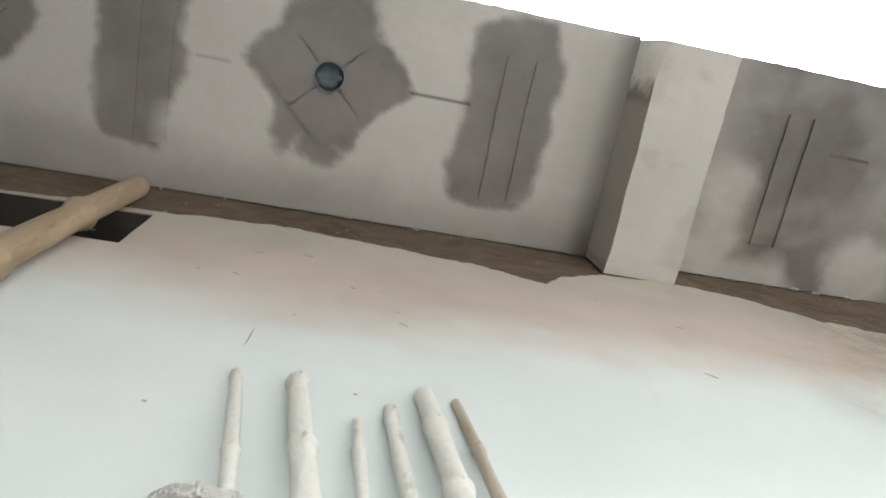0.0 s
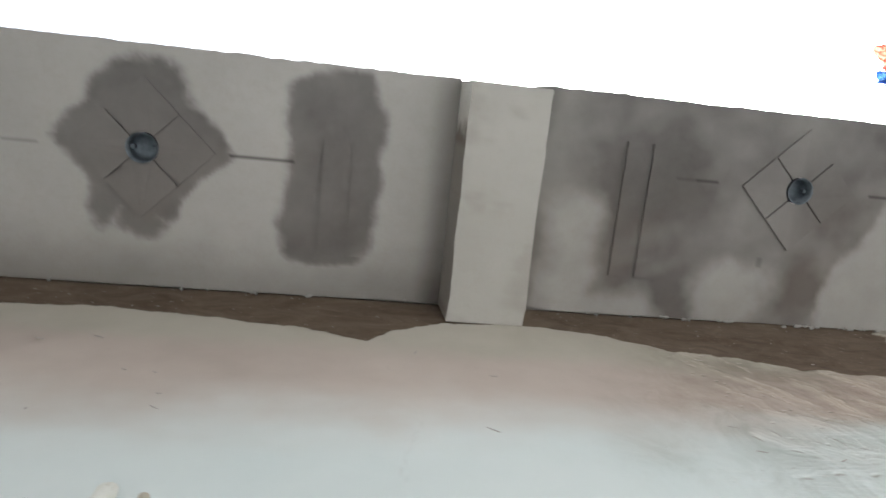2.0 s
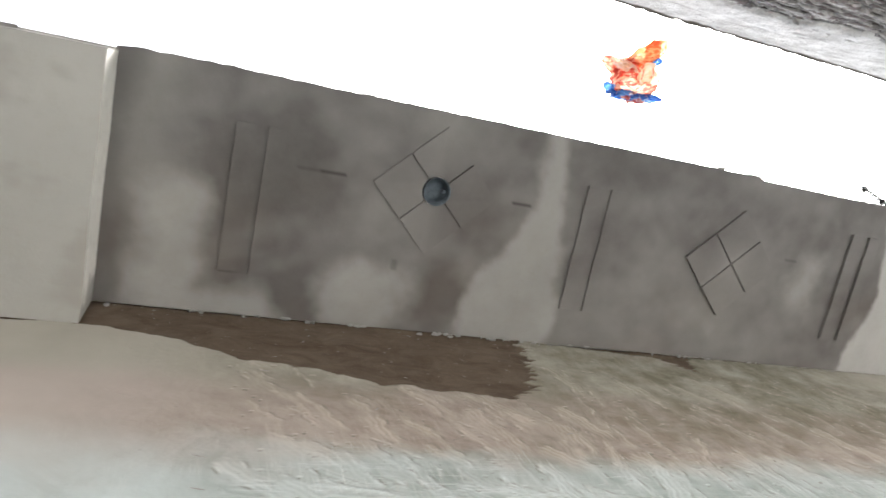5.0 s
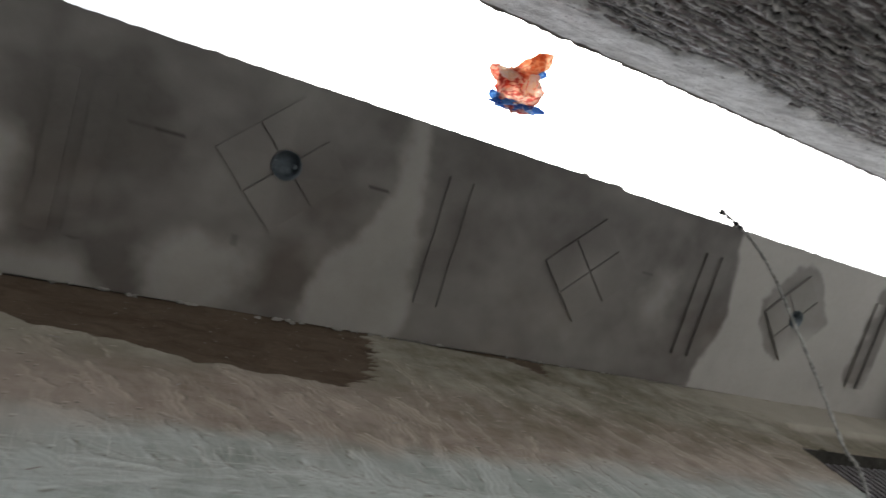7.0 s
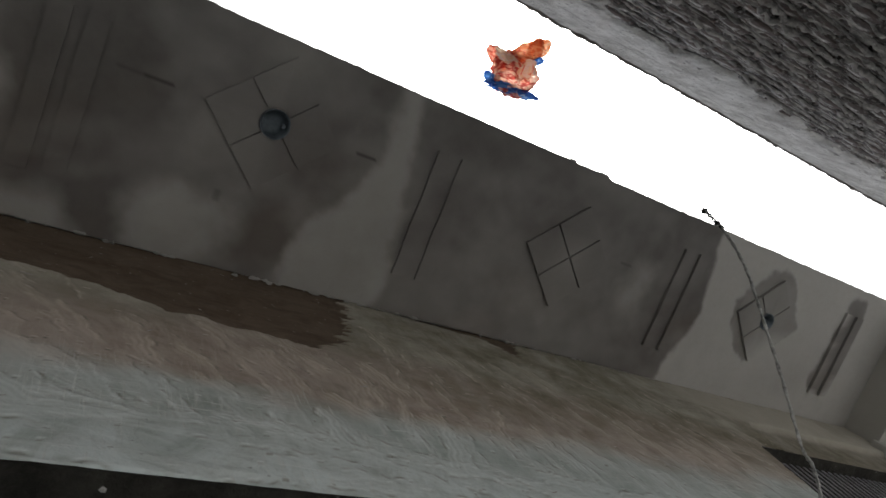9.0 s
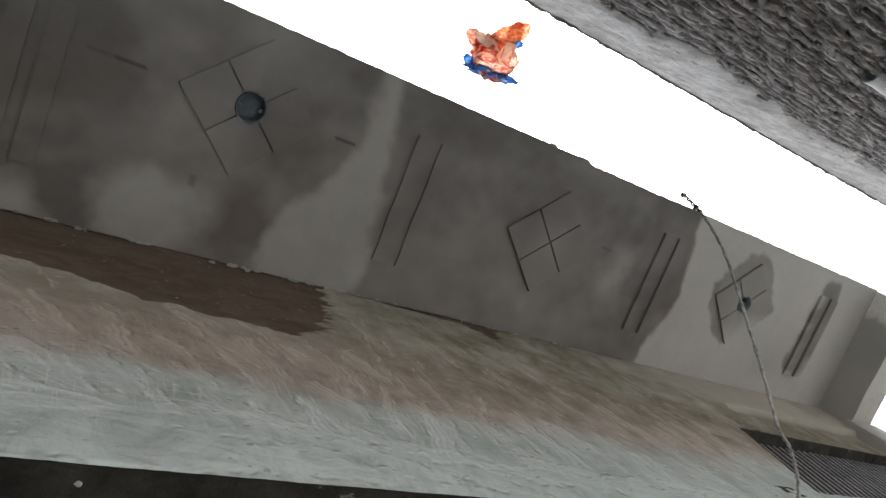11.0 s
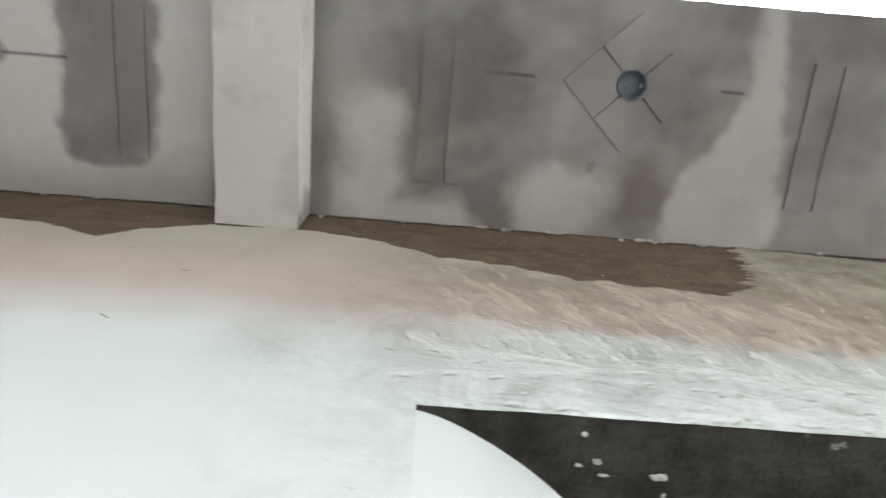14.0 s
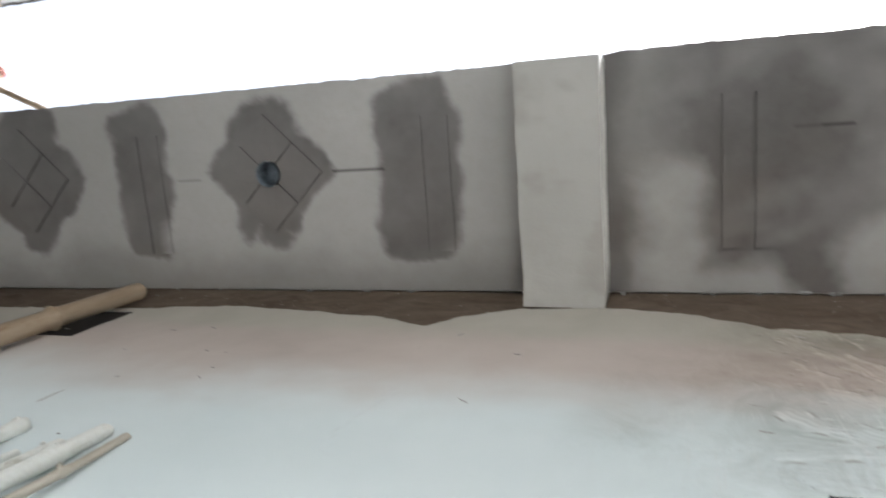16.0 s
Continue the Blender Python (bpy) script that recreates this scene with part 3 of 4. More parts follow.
def smear_patch(cx, cz, angle, length, width, light, lift, rnd, flip=1):
    """A flat pull of the trowel: a thin pale skin with one crisp broken ridge along its side."""
    h = (length + width) / 2 + 0.02
    i0, i1 = max(0, int((cx - h - STROKE_X[0]) / CELL)), min(NX, int((cx + h - STROKE_X[0]) / CELL) + 2)
    j0, j1 = max(0, int((cz - h - STROKE_Z[0]) / CELL)), min(NZ, int((cz + h - STROKE_Z[0]) / CELL) + 2)
    if i1 <= i0 or j1 <= j0:
        return
    xx, zz = np.meshgrid(STROKE_X[0] + np.arange(i0, i1) * CELL - cx, STROKE_Z[0] + np.arange(j0, j1) * CELL - cz)
    ca, sa = math.cos(radians(angle)), math.sin(radians(angle))
    along, across = xx * ca + zz * sa, (-xx * sa + zz * ca) * flip
    p = [rnd.uniform(0, 6.28) for _ in range(6)]
    across = across + rnd.uniform(-0.8, 0.8) * along ** 2 + 0.0035 * np.sin(along * 55 + p[0]) + 0.002 * np.sin(along * 140 + p[1])
    ends = np.clip((along + length / 2 + 0.006 * np.sin(across * 260 + p[2])) / 0.012, 0, 1) * np.clip((length / 2 - along + 0.012 * np.sin(across * 210 + p[3])) / 0.03, 0, 1)
    body = ends * np.clip((width / 2 - across) / 0.005, 0, 1) * np.clip((across + width / 2) / (width * 0.8), 0, 1)
    streak = 0.6 + 0.4 * np.sin(across * 420 + p[4] + 2 * np.sin(along * 18))
    broken = np.clip(0.35 + np.sin(along * 70 + p[4]) * 0.5 + np.sin(along * 163 + p[5]) * 0.4, 0, 1)
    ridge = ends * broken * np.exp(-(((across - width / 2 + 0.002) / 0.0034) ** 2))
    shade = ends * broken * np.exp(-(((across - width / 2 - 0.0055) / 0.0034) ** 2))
    # the ridge's lit crest and its shadow line are painted into the maps
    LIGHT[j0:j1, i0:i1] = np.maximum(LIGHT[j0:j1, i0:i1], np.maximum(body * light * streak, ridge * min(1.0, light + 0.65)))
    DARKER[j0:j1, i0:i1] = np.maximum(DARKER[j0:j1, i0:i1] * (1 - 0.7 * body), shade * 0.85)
    RELIEF_MAP[j0:j1, i0:i1] -= body * lift + ridge * lift


rs = random.Random(77)
for _ in range(110):
    x = rs.uniform(1.78, 4.35)
    lean = -73 if x < 2.1 else -92
    stroke(x, rs.gauss(2.43, 0.08), lean + rs.gauss(0, 14), rs.uniform(0.05, 0.18), rs.uniform(0.012, 0.06), rs.uniform(0.15, 0.7), rs.uniform(0.1, 0.5), 0.0012, rs.randint(1, 7), rs)
for _ in range(75):
    x = rs.uniform(1.85, 2.4) if rs.random() < 0.45 else rs.uniform(1.8, 4.1)
    stroke(x, rs.uniform(2.18, 2.37), -7 + rs.gauss(0, 9), rs.uniform(0.06, 0.28), rs.uniform(0.012, 0.05), rs.uniform(0.2, 0.55), rs.uniform(0.1, 0.4), 0.0010, rs.randint(2, 8), rs)
for _ in range(60):
    x = rs.uniform(1.6, 4.35)
    lean = -48 if x < 2.6 else -75
    stroke(x, rs.uniform(2.48, 3.1), lean + rs.gauss(0, 20), rs.uniform(0.04, 0.2), rs.uniform(0.012, 0.06), rs.uniform(0.1, 0.4), rs.uniform(0.15, 0.55), 0.0012, rs.randint(1, 6), rs)
for _ in range(52):
    x = rs.uniform(1.75, 4.2)
    stroke(x, rs.uniform(2.36, 2.95), (-52 if x < 2.6 else -80) + rs.gauss(0, 16), rs.uniform(0.05, 0.17), rs.uniform(0.012, 0.034), rs.uniform(0.3, 0.8), 0.15, 0.0032, 1, rs)
for _ in range(420):
    stroke(rs.uniform(1.3, 4.5), rs.uniform(2.17, 3.1), rs.uniform(-120, 0), rs.uniform(0.008, 0.03), 0.006, 0.7, 0.5, 0.0016, 1, rs)
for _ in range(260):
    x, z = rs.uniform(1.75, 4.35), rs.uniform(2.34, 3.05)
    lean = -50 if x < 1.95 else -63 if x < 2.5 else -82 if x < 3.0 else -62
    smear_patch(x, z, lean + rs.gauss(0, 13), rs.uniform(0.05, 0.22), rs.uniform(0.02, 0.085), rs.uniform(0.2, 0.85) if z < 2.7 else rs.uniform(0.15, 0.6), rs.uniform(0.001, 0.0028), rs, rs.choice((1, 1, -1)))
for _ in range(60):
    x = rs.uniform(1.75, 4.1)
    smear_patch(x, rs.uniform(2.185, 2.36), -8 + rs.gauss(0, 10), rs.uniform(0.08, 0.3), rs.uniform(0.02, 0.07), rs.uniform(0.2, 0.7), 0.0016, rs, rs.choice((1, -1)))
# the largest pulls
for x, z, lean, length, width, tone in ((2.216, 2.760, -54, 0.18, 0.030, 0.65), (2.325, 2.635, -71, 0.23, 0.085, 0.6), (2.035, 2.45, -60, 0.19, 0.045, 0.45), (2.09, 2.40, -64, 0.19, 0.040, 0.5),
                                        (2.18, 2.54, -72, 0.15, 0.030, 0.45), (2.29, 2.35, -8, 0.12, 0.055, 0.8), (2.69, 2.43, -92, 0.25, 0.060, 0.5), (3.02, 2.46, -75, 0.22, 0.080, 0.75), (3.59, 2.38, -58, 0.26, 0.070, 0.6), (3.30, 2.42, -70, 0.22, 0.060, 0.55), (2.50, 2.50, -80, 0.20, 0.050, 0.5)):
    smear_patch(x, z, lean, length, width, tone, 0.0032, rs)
for k in range(16):
    f = k / 15
    stroke(1.955, 2.455 - 0.17 * f + 0.5 * (2.333 - 2.455 + 0.17 * f), -30 + 42 * f, 0.24, 0.010, 0.75, 0.6, 0.0018, 3, rs)
# pits, each a dark speck with a pale line above it
for _ in range(330):
    i, j = int((rs.uniform(1.7, 4.4) - STROKE_X[0]) / CELL), int((rs.uniform(2.19, 3.1) - STROKE_Z[0]) / CELL)
    w = rs.randint(1, 3)
    DARKER[j:j + rs.randint(1, 2), i:i + w] = rs.uniform(0.4, 0.95)
    LIGHT[j + 2:j + 3, i:i + w + 1] = rs.uniform(0.3, 0.9)
SEAM = ((0.905, 2.749), (0.948, 2.568), (0.956, 2.452), (0.925, 2.360), (0.909, 2.314), (0.900, 2.250), (0.902, 2.197), (0.930, 2.160))
for (xa, za), (xb, zb) in zip(SEAM, SEAM[1:]):
    for k in range(4):
        f = (k + 0.5) / 4
        stroke(xa + (xb - xa) * f + rs.gauss(0, 0.002), za + (zb - za) * f, math.degrees(math.atan2(zb - za, xb - xa)) + rs.gauss(0, 8), 0.05, 0.006, 0.25, 0.3, 0.0022, 1, rs)
fade = np.clip(np.arange(NX) * CELL / 0.05, 0, 1) * np.clip((NX - 1 - np.arange(NX)) * CELL / 0.15, 0, 1)
for grid, much in ((LIGHT, 1.0), (DARKER, 1.0), (RELIEF_MAP, 0.45)):
    grid *= fade[None, :] * much


def on_map(grid, x, z):
    i, j = round((x - STROKE_X[0]) / CELL), round((z - STROKE_Z[0]) / CELL)
    return float(grid[j, i]) if 0 <= i < NX and 0 <= j < NZ else 0.0


def wall_point(x, z):
    y = WALL_Y + 0.004 * fbm(x * 1.5, z * 1.5, 12) + 0.006 * (bare_at(x, z) if x < 4.3 else 0) + rough_at(x, z) * 0.0025 * fbm(x * 6 + z * 4, z * 9, 2) + on_map(RELIEF_MAP, x, z)
    if z < LINTEL_Z - 1e-6 and 1.62 < x < 1.72:
        y += 1.09 * (x - 1.62) ** 2
    if x > 4.3:
        y += 0.022 * step(x + 0.12 * fbm(x * 7, z * 9, 1), 4.34, 4.44) * step(z, 2.5, 2.79) * step(-z, -3.035, -3.02)
    if x > 4.0 and 2.3 < z < 3.1:
        x += 0.30 * (z - 2.36) * step(-abs(x - 4.16), -0.5, 0.0)
    if abs(z - LINTEL_Z) < 1e-6 and x > DOOR_X[0]:
        z += 0.003 * fbm(x * 7, 0, 5)
        y = WALL_Y
    return x, y, z


def wall_keep(x, z):
    for a, b, c, d in (VENT_1, VENT_2, (*DOOR_X, -1, LINTEL_Z)):
        if a < x < b and c < z < d:
            return False
    return True


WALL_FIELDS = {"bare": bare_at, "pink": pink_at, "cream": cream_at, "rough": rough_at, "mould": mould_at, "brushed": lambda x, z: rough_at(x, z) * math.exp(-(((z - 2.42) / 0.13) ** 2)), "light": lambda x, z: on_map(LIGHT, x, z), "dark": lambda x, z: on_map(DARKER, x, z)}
main_wall = tagged(new("wall_house"), "bluish lime-washed plaster wall with pink, mouldy upper part", "wall", kind="structure")
ZS = (VENT_1[2], VENT_1[3], VENT_2[2], VENT_2[3], LINTEL_Z)
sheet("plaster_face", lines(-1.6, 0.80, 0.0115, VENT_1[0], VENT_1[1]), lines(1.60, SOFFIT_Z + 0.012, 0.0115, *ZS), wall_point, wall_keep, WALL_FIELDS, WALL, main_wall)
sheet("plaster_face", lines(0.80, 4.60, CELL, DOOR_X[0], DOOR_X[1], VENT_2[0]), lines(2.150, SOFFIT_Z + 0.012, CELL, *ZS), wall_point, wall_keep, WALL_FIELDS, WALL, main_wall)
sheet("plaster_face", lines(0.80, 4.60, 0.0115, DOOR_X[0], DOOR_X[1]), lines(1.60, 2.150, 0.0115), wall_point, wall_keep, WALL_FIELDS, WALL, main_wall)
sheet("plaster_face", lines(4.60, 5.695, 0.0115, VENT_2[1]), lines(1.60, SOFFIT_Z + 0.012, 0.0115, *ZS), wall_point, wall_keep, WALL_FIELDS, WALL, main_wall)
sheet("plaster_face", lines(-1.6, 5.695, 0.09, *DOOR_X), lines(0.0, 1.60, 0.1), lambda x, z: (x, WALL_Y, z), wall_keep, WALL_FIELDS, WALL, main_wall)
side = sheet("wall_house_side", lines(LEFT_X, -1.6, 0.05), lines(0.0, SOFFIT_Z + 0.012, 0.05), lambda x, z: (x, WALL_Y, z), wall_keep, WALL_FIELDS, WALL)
tagged(side, "bluish lime-washed wall further along the lane", "wall", kind="structure")


def reveal(name, vent, depth):
    """The four inner faces of a small opening."""
    x0, x1, z0, z1 = vent
    sk = 0.30 * (z1 - 2.36) if x0 > 3 else 0.0
    bm = bmesh.new()
    ring = [(x0, z0), (x1, z0), (x1, z1), (x0 + sk, z1)]
    a = [bm.verts.new((x, WALL_Y + 0.002, z)) for x, z in ring]
    b = [bm.verts.new((x, WALL_Y + depth, z)) for x, z in ring]
    for k in range(4):
        bm.faces.new((a[k], a[(k + 1) % 4], b[(k + 1) % 4], b[k]))
    # both reveals take dark colours that hold the shade of the opening
    return tagged(part(name, bm, DARK if x0 < 0 else UNDER), "cement reveal of a wall ventilator, shade in its dark colour", "opening", kind="structure")


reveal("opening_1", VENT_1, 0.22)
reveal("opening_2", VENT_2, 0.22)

# louvre in the second opening
louvre = tagged(new("louvre_grille"), "dark grey steel louvre slats in a wall ventilator", "grille")
xx = VENT_2[0] + 0.012
while xx < VENT_2[1] - 0.005:
    bm = bmesh.new()
    box(bm, xx - 0.0075, xx + 0.0075, WALL_Y + 0.050, WALL_Y + 0.054, VENT_2[2] - 0.01, VENT_2[3] + 0.01)
    for v in bm.verts:
        v.co.x += 0.30 * (v.co.z - VENT_2[2])
    part("slat", bm, SLATS, louvre)
    xx += 0.044

# door recess: rounded jamb, lintel, dark room
JAMB = [(DOOR_X[0], WALL_Y + 0.0092)]
ang = 13.0
for k in range(24):
    x, y = JAMB[-1]
    JAMB.append((x + 0.02 * math.cos(radians(ang)), y + 0.02 * math.sin(radians(ang))))
    ang += 4.0 if k < 3 else 1.5
me = bpy.data.meshes.new("wall_jamb")
n = len(JAMB)
me.from_pydata([(x, y, z) for z in (0, 1.2, LINTEL_Z) for x, y in JAMB], [], [(r * n + i, r * n + i + 1, (r + 1) * n + i + 1, (r + 1) * n + i) for r in (0, 1) for i in range(n - 1)])
tagged(from_mesh("wall_jamb", me, WALL, None, "", True), "rounded white lime-washed door jamb", "wall", kind="structure")
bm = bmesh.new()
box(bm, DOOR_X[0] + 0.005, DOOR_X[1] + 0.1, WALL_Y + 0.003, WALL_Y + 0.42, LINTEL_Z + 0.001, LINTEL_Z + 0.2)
tagged(part("lintel", bm, UNDER), "rough concrete lintel underside, shade in its near-black colour, with lime splashes", "lintel", kind="structure")
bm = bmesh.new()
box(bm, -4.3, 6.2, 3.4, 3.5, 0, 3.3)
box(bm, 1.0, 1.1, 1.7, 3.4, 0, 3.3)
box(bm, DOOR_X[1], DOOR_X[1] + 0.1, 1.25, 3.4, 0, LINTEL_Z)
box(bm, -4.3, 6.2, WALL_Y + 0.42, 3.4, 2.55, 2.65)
tagged(part("wall_inside", bm, DARK), "inner walls behind the opening, room shade in their dark colour", "wall", kind="structure")
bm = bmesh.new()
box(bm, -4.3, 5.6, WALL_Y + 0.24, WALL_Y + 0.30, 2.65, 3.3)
tagged(part("wall_behind_vents", bm, VOID), "near-black backing behind the ventilators, shade in its colour", "wall", kind="structure")

# end pier past the ventilator
bm = bmesh.new()
box(bm, 5.62, 5.92, WALL_Y - 0.035, WALL_Y + 0.3, 0, BEAM_Z - 0.003, 0.008)
tagged(part("wall_end_pier", bm, BEAM), "grey plastered pier at the house corner", "pier", kind="structure")

# ground
bm = bmesh.new()
box(bm, -60, 60, -60, 60, -0.2, 0)
tagged(part("ground", bm, GROUND), "grey concrete lane", "ground", kind="structure")

# unseen wall, added to block light at the lane's left end
bm = bmesh.new()
box(bm, -4.6, -4.4, -0.6, 1.5, 0, 5.0)
tagged(part("wall_light_stop", bm, BEAM), "plain added wall, unseen, that keeps light out of the lane's end", "wall", kind="structure")

# ---------------- opposite house ----------------
COURSE, BRICK_L, JOINT = 0.078, 0.235, 0.012
BAND_Z = 4.42
back = new("wall_opposite")
tagged(back, "dark weathered rough brick wall with a grey rendered top", "wall", kind="structure")


def back_point(x, z):
    return x, OPPOSITE_Y - 0.012 + 0.012 * fbm(x * 6, z * 12, 3), z


# unseen openings added so that light reaches the washed wall and the ceiling
LIGHT_GAPS = ((-0.3, 4.4, 2.35), (4.4, 9.0, 2.75))
# one stretch; its unseen middle is there to hold back light
STRETCHES = ((-4.4, 9.4),)
for xa, xb in STRETCHES:
    sheet("mortar_bed", lines(xa, xb, 0.06), lines(0.0, 5.0, 0.05), back_point, lambda a, b: not any(g[0] < a < g[1] and b < g[2] for g in LIGHT_GAPS), {}, MORTAR, back)


def band_low(x):
    return BAND_Z - 0.10 + 0.16 * fbm(x * 1.1, 0, 5) + 0.05 * fbm(x * 6, 1, 5)


def band_point(x, v):
    z0 = band_low(x)
    z = z0 + (OPPOSITE_TOP - z0) * v + (0.018 * fbm(x * 4, 0, 7) + 0.01 * fbm(x * 15, 0, 7)) * (v > 0.99)
    bulge = 0.030 * step(v, 0.0, 0.06)
    return x, OPPOSITE_Y + bulge + 0.006 * fbm(x * 5, z * 5, 9), z


for xa, xb in STRETCHES:
    sheet("render_band", lines(xa, xb, 0.025), lines(0, 1, 0.04), band_point, lambda a, b: True, {}, OPPOSITE_BAND, back)
    bm = bmesh.new()
    for ca, cb, low in ((xa, LIGHT_GAPS[0][0], 0.0), *LIGHT_GAPS, (LIGHT_GAPS[1][1], xb, 0.0)):
        box(bm, ca, cb, OPPOSITE_Y - 0.25, OPPOSITE_Y - 0.03, low, OPPOSITE_TOP - 0.03)
    part("core", bm, MORTAR, back)
    bm = bmesh.new()
    xs = lines(xa, xb, 0.03)
    rod(bm, [(x, OPPOSITE_Y + 0.026 + 0.01 * fbm(x * 9, 4, 1), OPPOSITE_TOP - 0.012 + 0.018 * fbm(x * 4, 0, 7) + 0.012 * fbm(x * 17, 3, 7)) for x in xs], [0.016 + 0.012 * abs(fbm(x * 12, 8, 3)) for x in xs], 7)
    part("edge_lip", bm, LIP, back, "dark ragged cement lip", True)


def drain_pipe():
    holder = tagged(new("drain_pipe"), "grey plastic drain pipe stub along the brick wall", "pipe")
    bm = bmesh.new()
    x0, yy, z0, r = 4.765, OPPOSITE_Y + 0.012, 3.27, 0.042
    n = 24
    prof = [(0.0, r), (0.0, r - 0.006), (0.4, r - 0.006)]
    out = [(0.0, r + 0.004), (0.05, r + 0.004), (0.055, r), (1.6, r)]
    for run in (prof, out):
        rings = [[bm.verts.new((x0 + a, yy + math.cos(2 * math.pi * k / n) * q, z0 + math.sin(2 * math.pi * k / n) * q)) for k in range(n)] for a, q in run]
        for a, b in zip(rings, rings[1:]):
            for k in range(n):
                bm.faces.new((a[k], a[(k + 1) % n], b[(k + 1) % n], b[k]))
    part("tube", bm, PIPE, holder, "", True)
    for xx in (5.2, 6.2):
        cl = bmesh.new()
        box(cl, xx - 0.015, xx + 0.015, OPPOSITE_Y - 0.01, yy, z0 - r - 0.008, z0 + r + 0.008, 0.003)
        part("bracket", cl, SLATS, holder)


drain_pipe()


# ---------------- bamboo ----------------
def bamboo(name, top, foot, r0, r1, material, label, node_gap=0.28, parent=None, seed=1, hollow=True):
    """A cane with swollen joints from foot to top, open at the top."""
    rnd = random.Random(seed)
    top, foot = Vector(top), Vector(foot)
    length = (top - foot).length
    holder = tagged(new(name), label, "bamboo pole", "bamboo poles")
    side_a = (top - foot).normalized().orthogonal()
    path, radii = [], []
    nodes = []
    s = rnd.uniform(0.1, node_gap)
    while s < length:
        nodes.append(s)
        s += node_gap * rnd.uniform(0.8, 1.2)
    stops = sorted({0.0, length, *[min(length, max(0.0, q + d)) for q in nodes for d in (-0.03, -0.008, 0.0, 0.010, 0.03)], *[length * k / 12 for k in range(13)]})
    for q in stops:
        f = q / length
        r = r1 + (r0 - r1) * f
        near = min([abs(q - g) for g in nodes] or [1])
        r *= 1 + 0.30 * math.exp(-((near / 0.008) ** 2)) + 0.06 * fbm(q * 9, seed, 3)
        path.append(foot.lerp(top, f) + side_a * (0.006 * fbm(q * 1.3, seed, 0)))
        radii.append(r)
    bm = bmesh.new()
    rod(bm, path, radii, 16, False)
    d = (path[-1] - path[-2]).normalized()
    rod(bm, [path[-1], path[-1] - d * 0.05], [radii[-1], radii[-1] * 0.7], 16, True)
    for v in bm.verts:
        if (v.co - path[-1]).length < radii[-1] * 1.2:
            v.co += d * (0.006 * noise.noise(v.co * 60) + (v.co - path[-1]).x * 0.3)
        v.co += Vector((fbm(v.co.x * 30, v.co.y * 30, v.co.z * 30), fbm(v.co.y * 30, v.co.z * 30, 5), 0)) * 0.0012
    part("cane", bm, material, holder, "", True)
    for g in nodes[-3:]:
        tw = bmesh.new()
        p = foot.lerp(top, g / length)
        r = r1 + (r0 - r1) * g / length
        rod(tw, [p + Vector((0, -r * 0.9, 0)), p + Vector((0.003, -r - 0.005, 0.003))], [0.005, 0.003], 7)
        part("bud_stub", tw, material, holder)
    return holder


CANES = (("a", 0.146, 2.160, 0.44, 0.0110, 0), ("b", 0.243, 2.150, 0.45, 0.0185, 0), ("c", 0.341, 2.050, 0.37, 0.0095, 0), ("d", 0.387, 2.100, 0.46, 0.0125, 0), ("e", 0.445, 2.155, 0.55, 0.0190, 0), ("f", 0.498, 2.150, 0.61, 0.0100, 1))
for k, (_, x, z, fx, r, brown) in enumerate(CANES):
    bamboo("bamboo_pole", (x, WALL_Y - r * 0.5, z + 0.012), (fx, 0.95 + 0.02 * k, 0.0), r * 0.84, r * 1.15, BROWN_BAMBOO if brown else WHITE_BAMBOO,
           "thin brown bamboo pole leaning on the washed wall" if brown else "lime-splashed white bamboo pole leaning on the wall", 0.21, seed=k + 3)
bamboo("bamboo_prop", (-0.283, 1.196, 3.10), (-0.43, 1.165, 0.0), 0.031, 0.036, TAN_BAMBOO, "thick tan bamboo prop standing under the balcony corner", 0.36, seed=21)


rope = tagged(new("rope_tie"), "limed coir rope wound round a bamboo pole", "rope")
bm = bmesh.new()
n = 150
rod(bm, [Vector((0.170 + 0.050 * math.cos(k * 0.21), 1.192 + 0.028 * math.sin(k * 0.21), 1.768 + 0.022 * math.sin(k * 0.033) + 0.012 * fbm(k * 0.4, 2, 1))) for k in range(n)], [0.0045 + 0.002 * fbm(k * 0.7, 5, 2) for k in range(n)], 8)
part("coil", bm, SACK, rope, "", True)

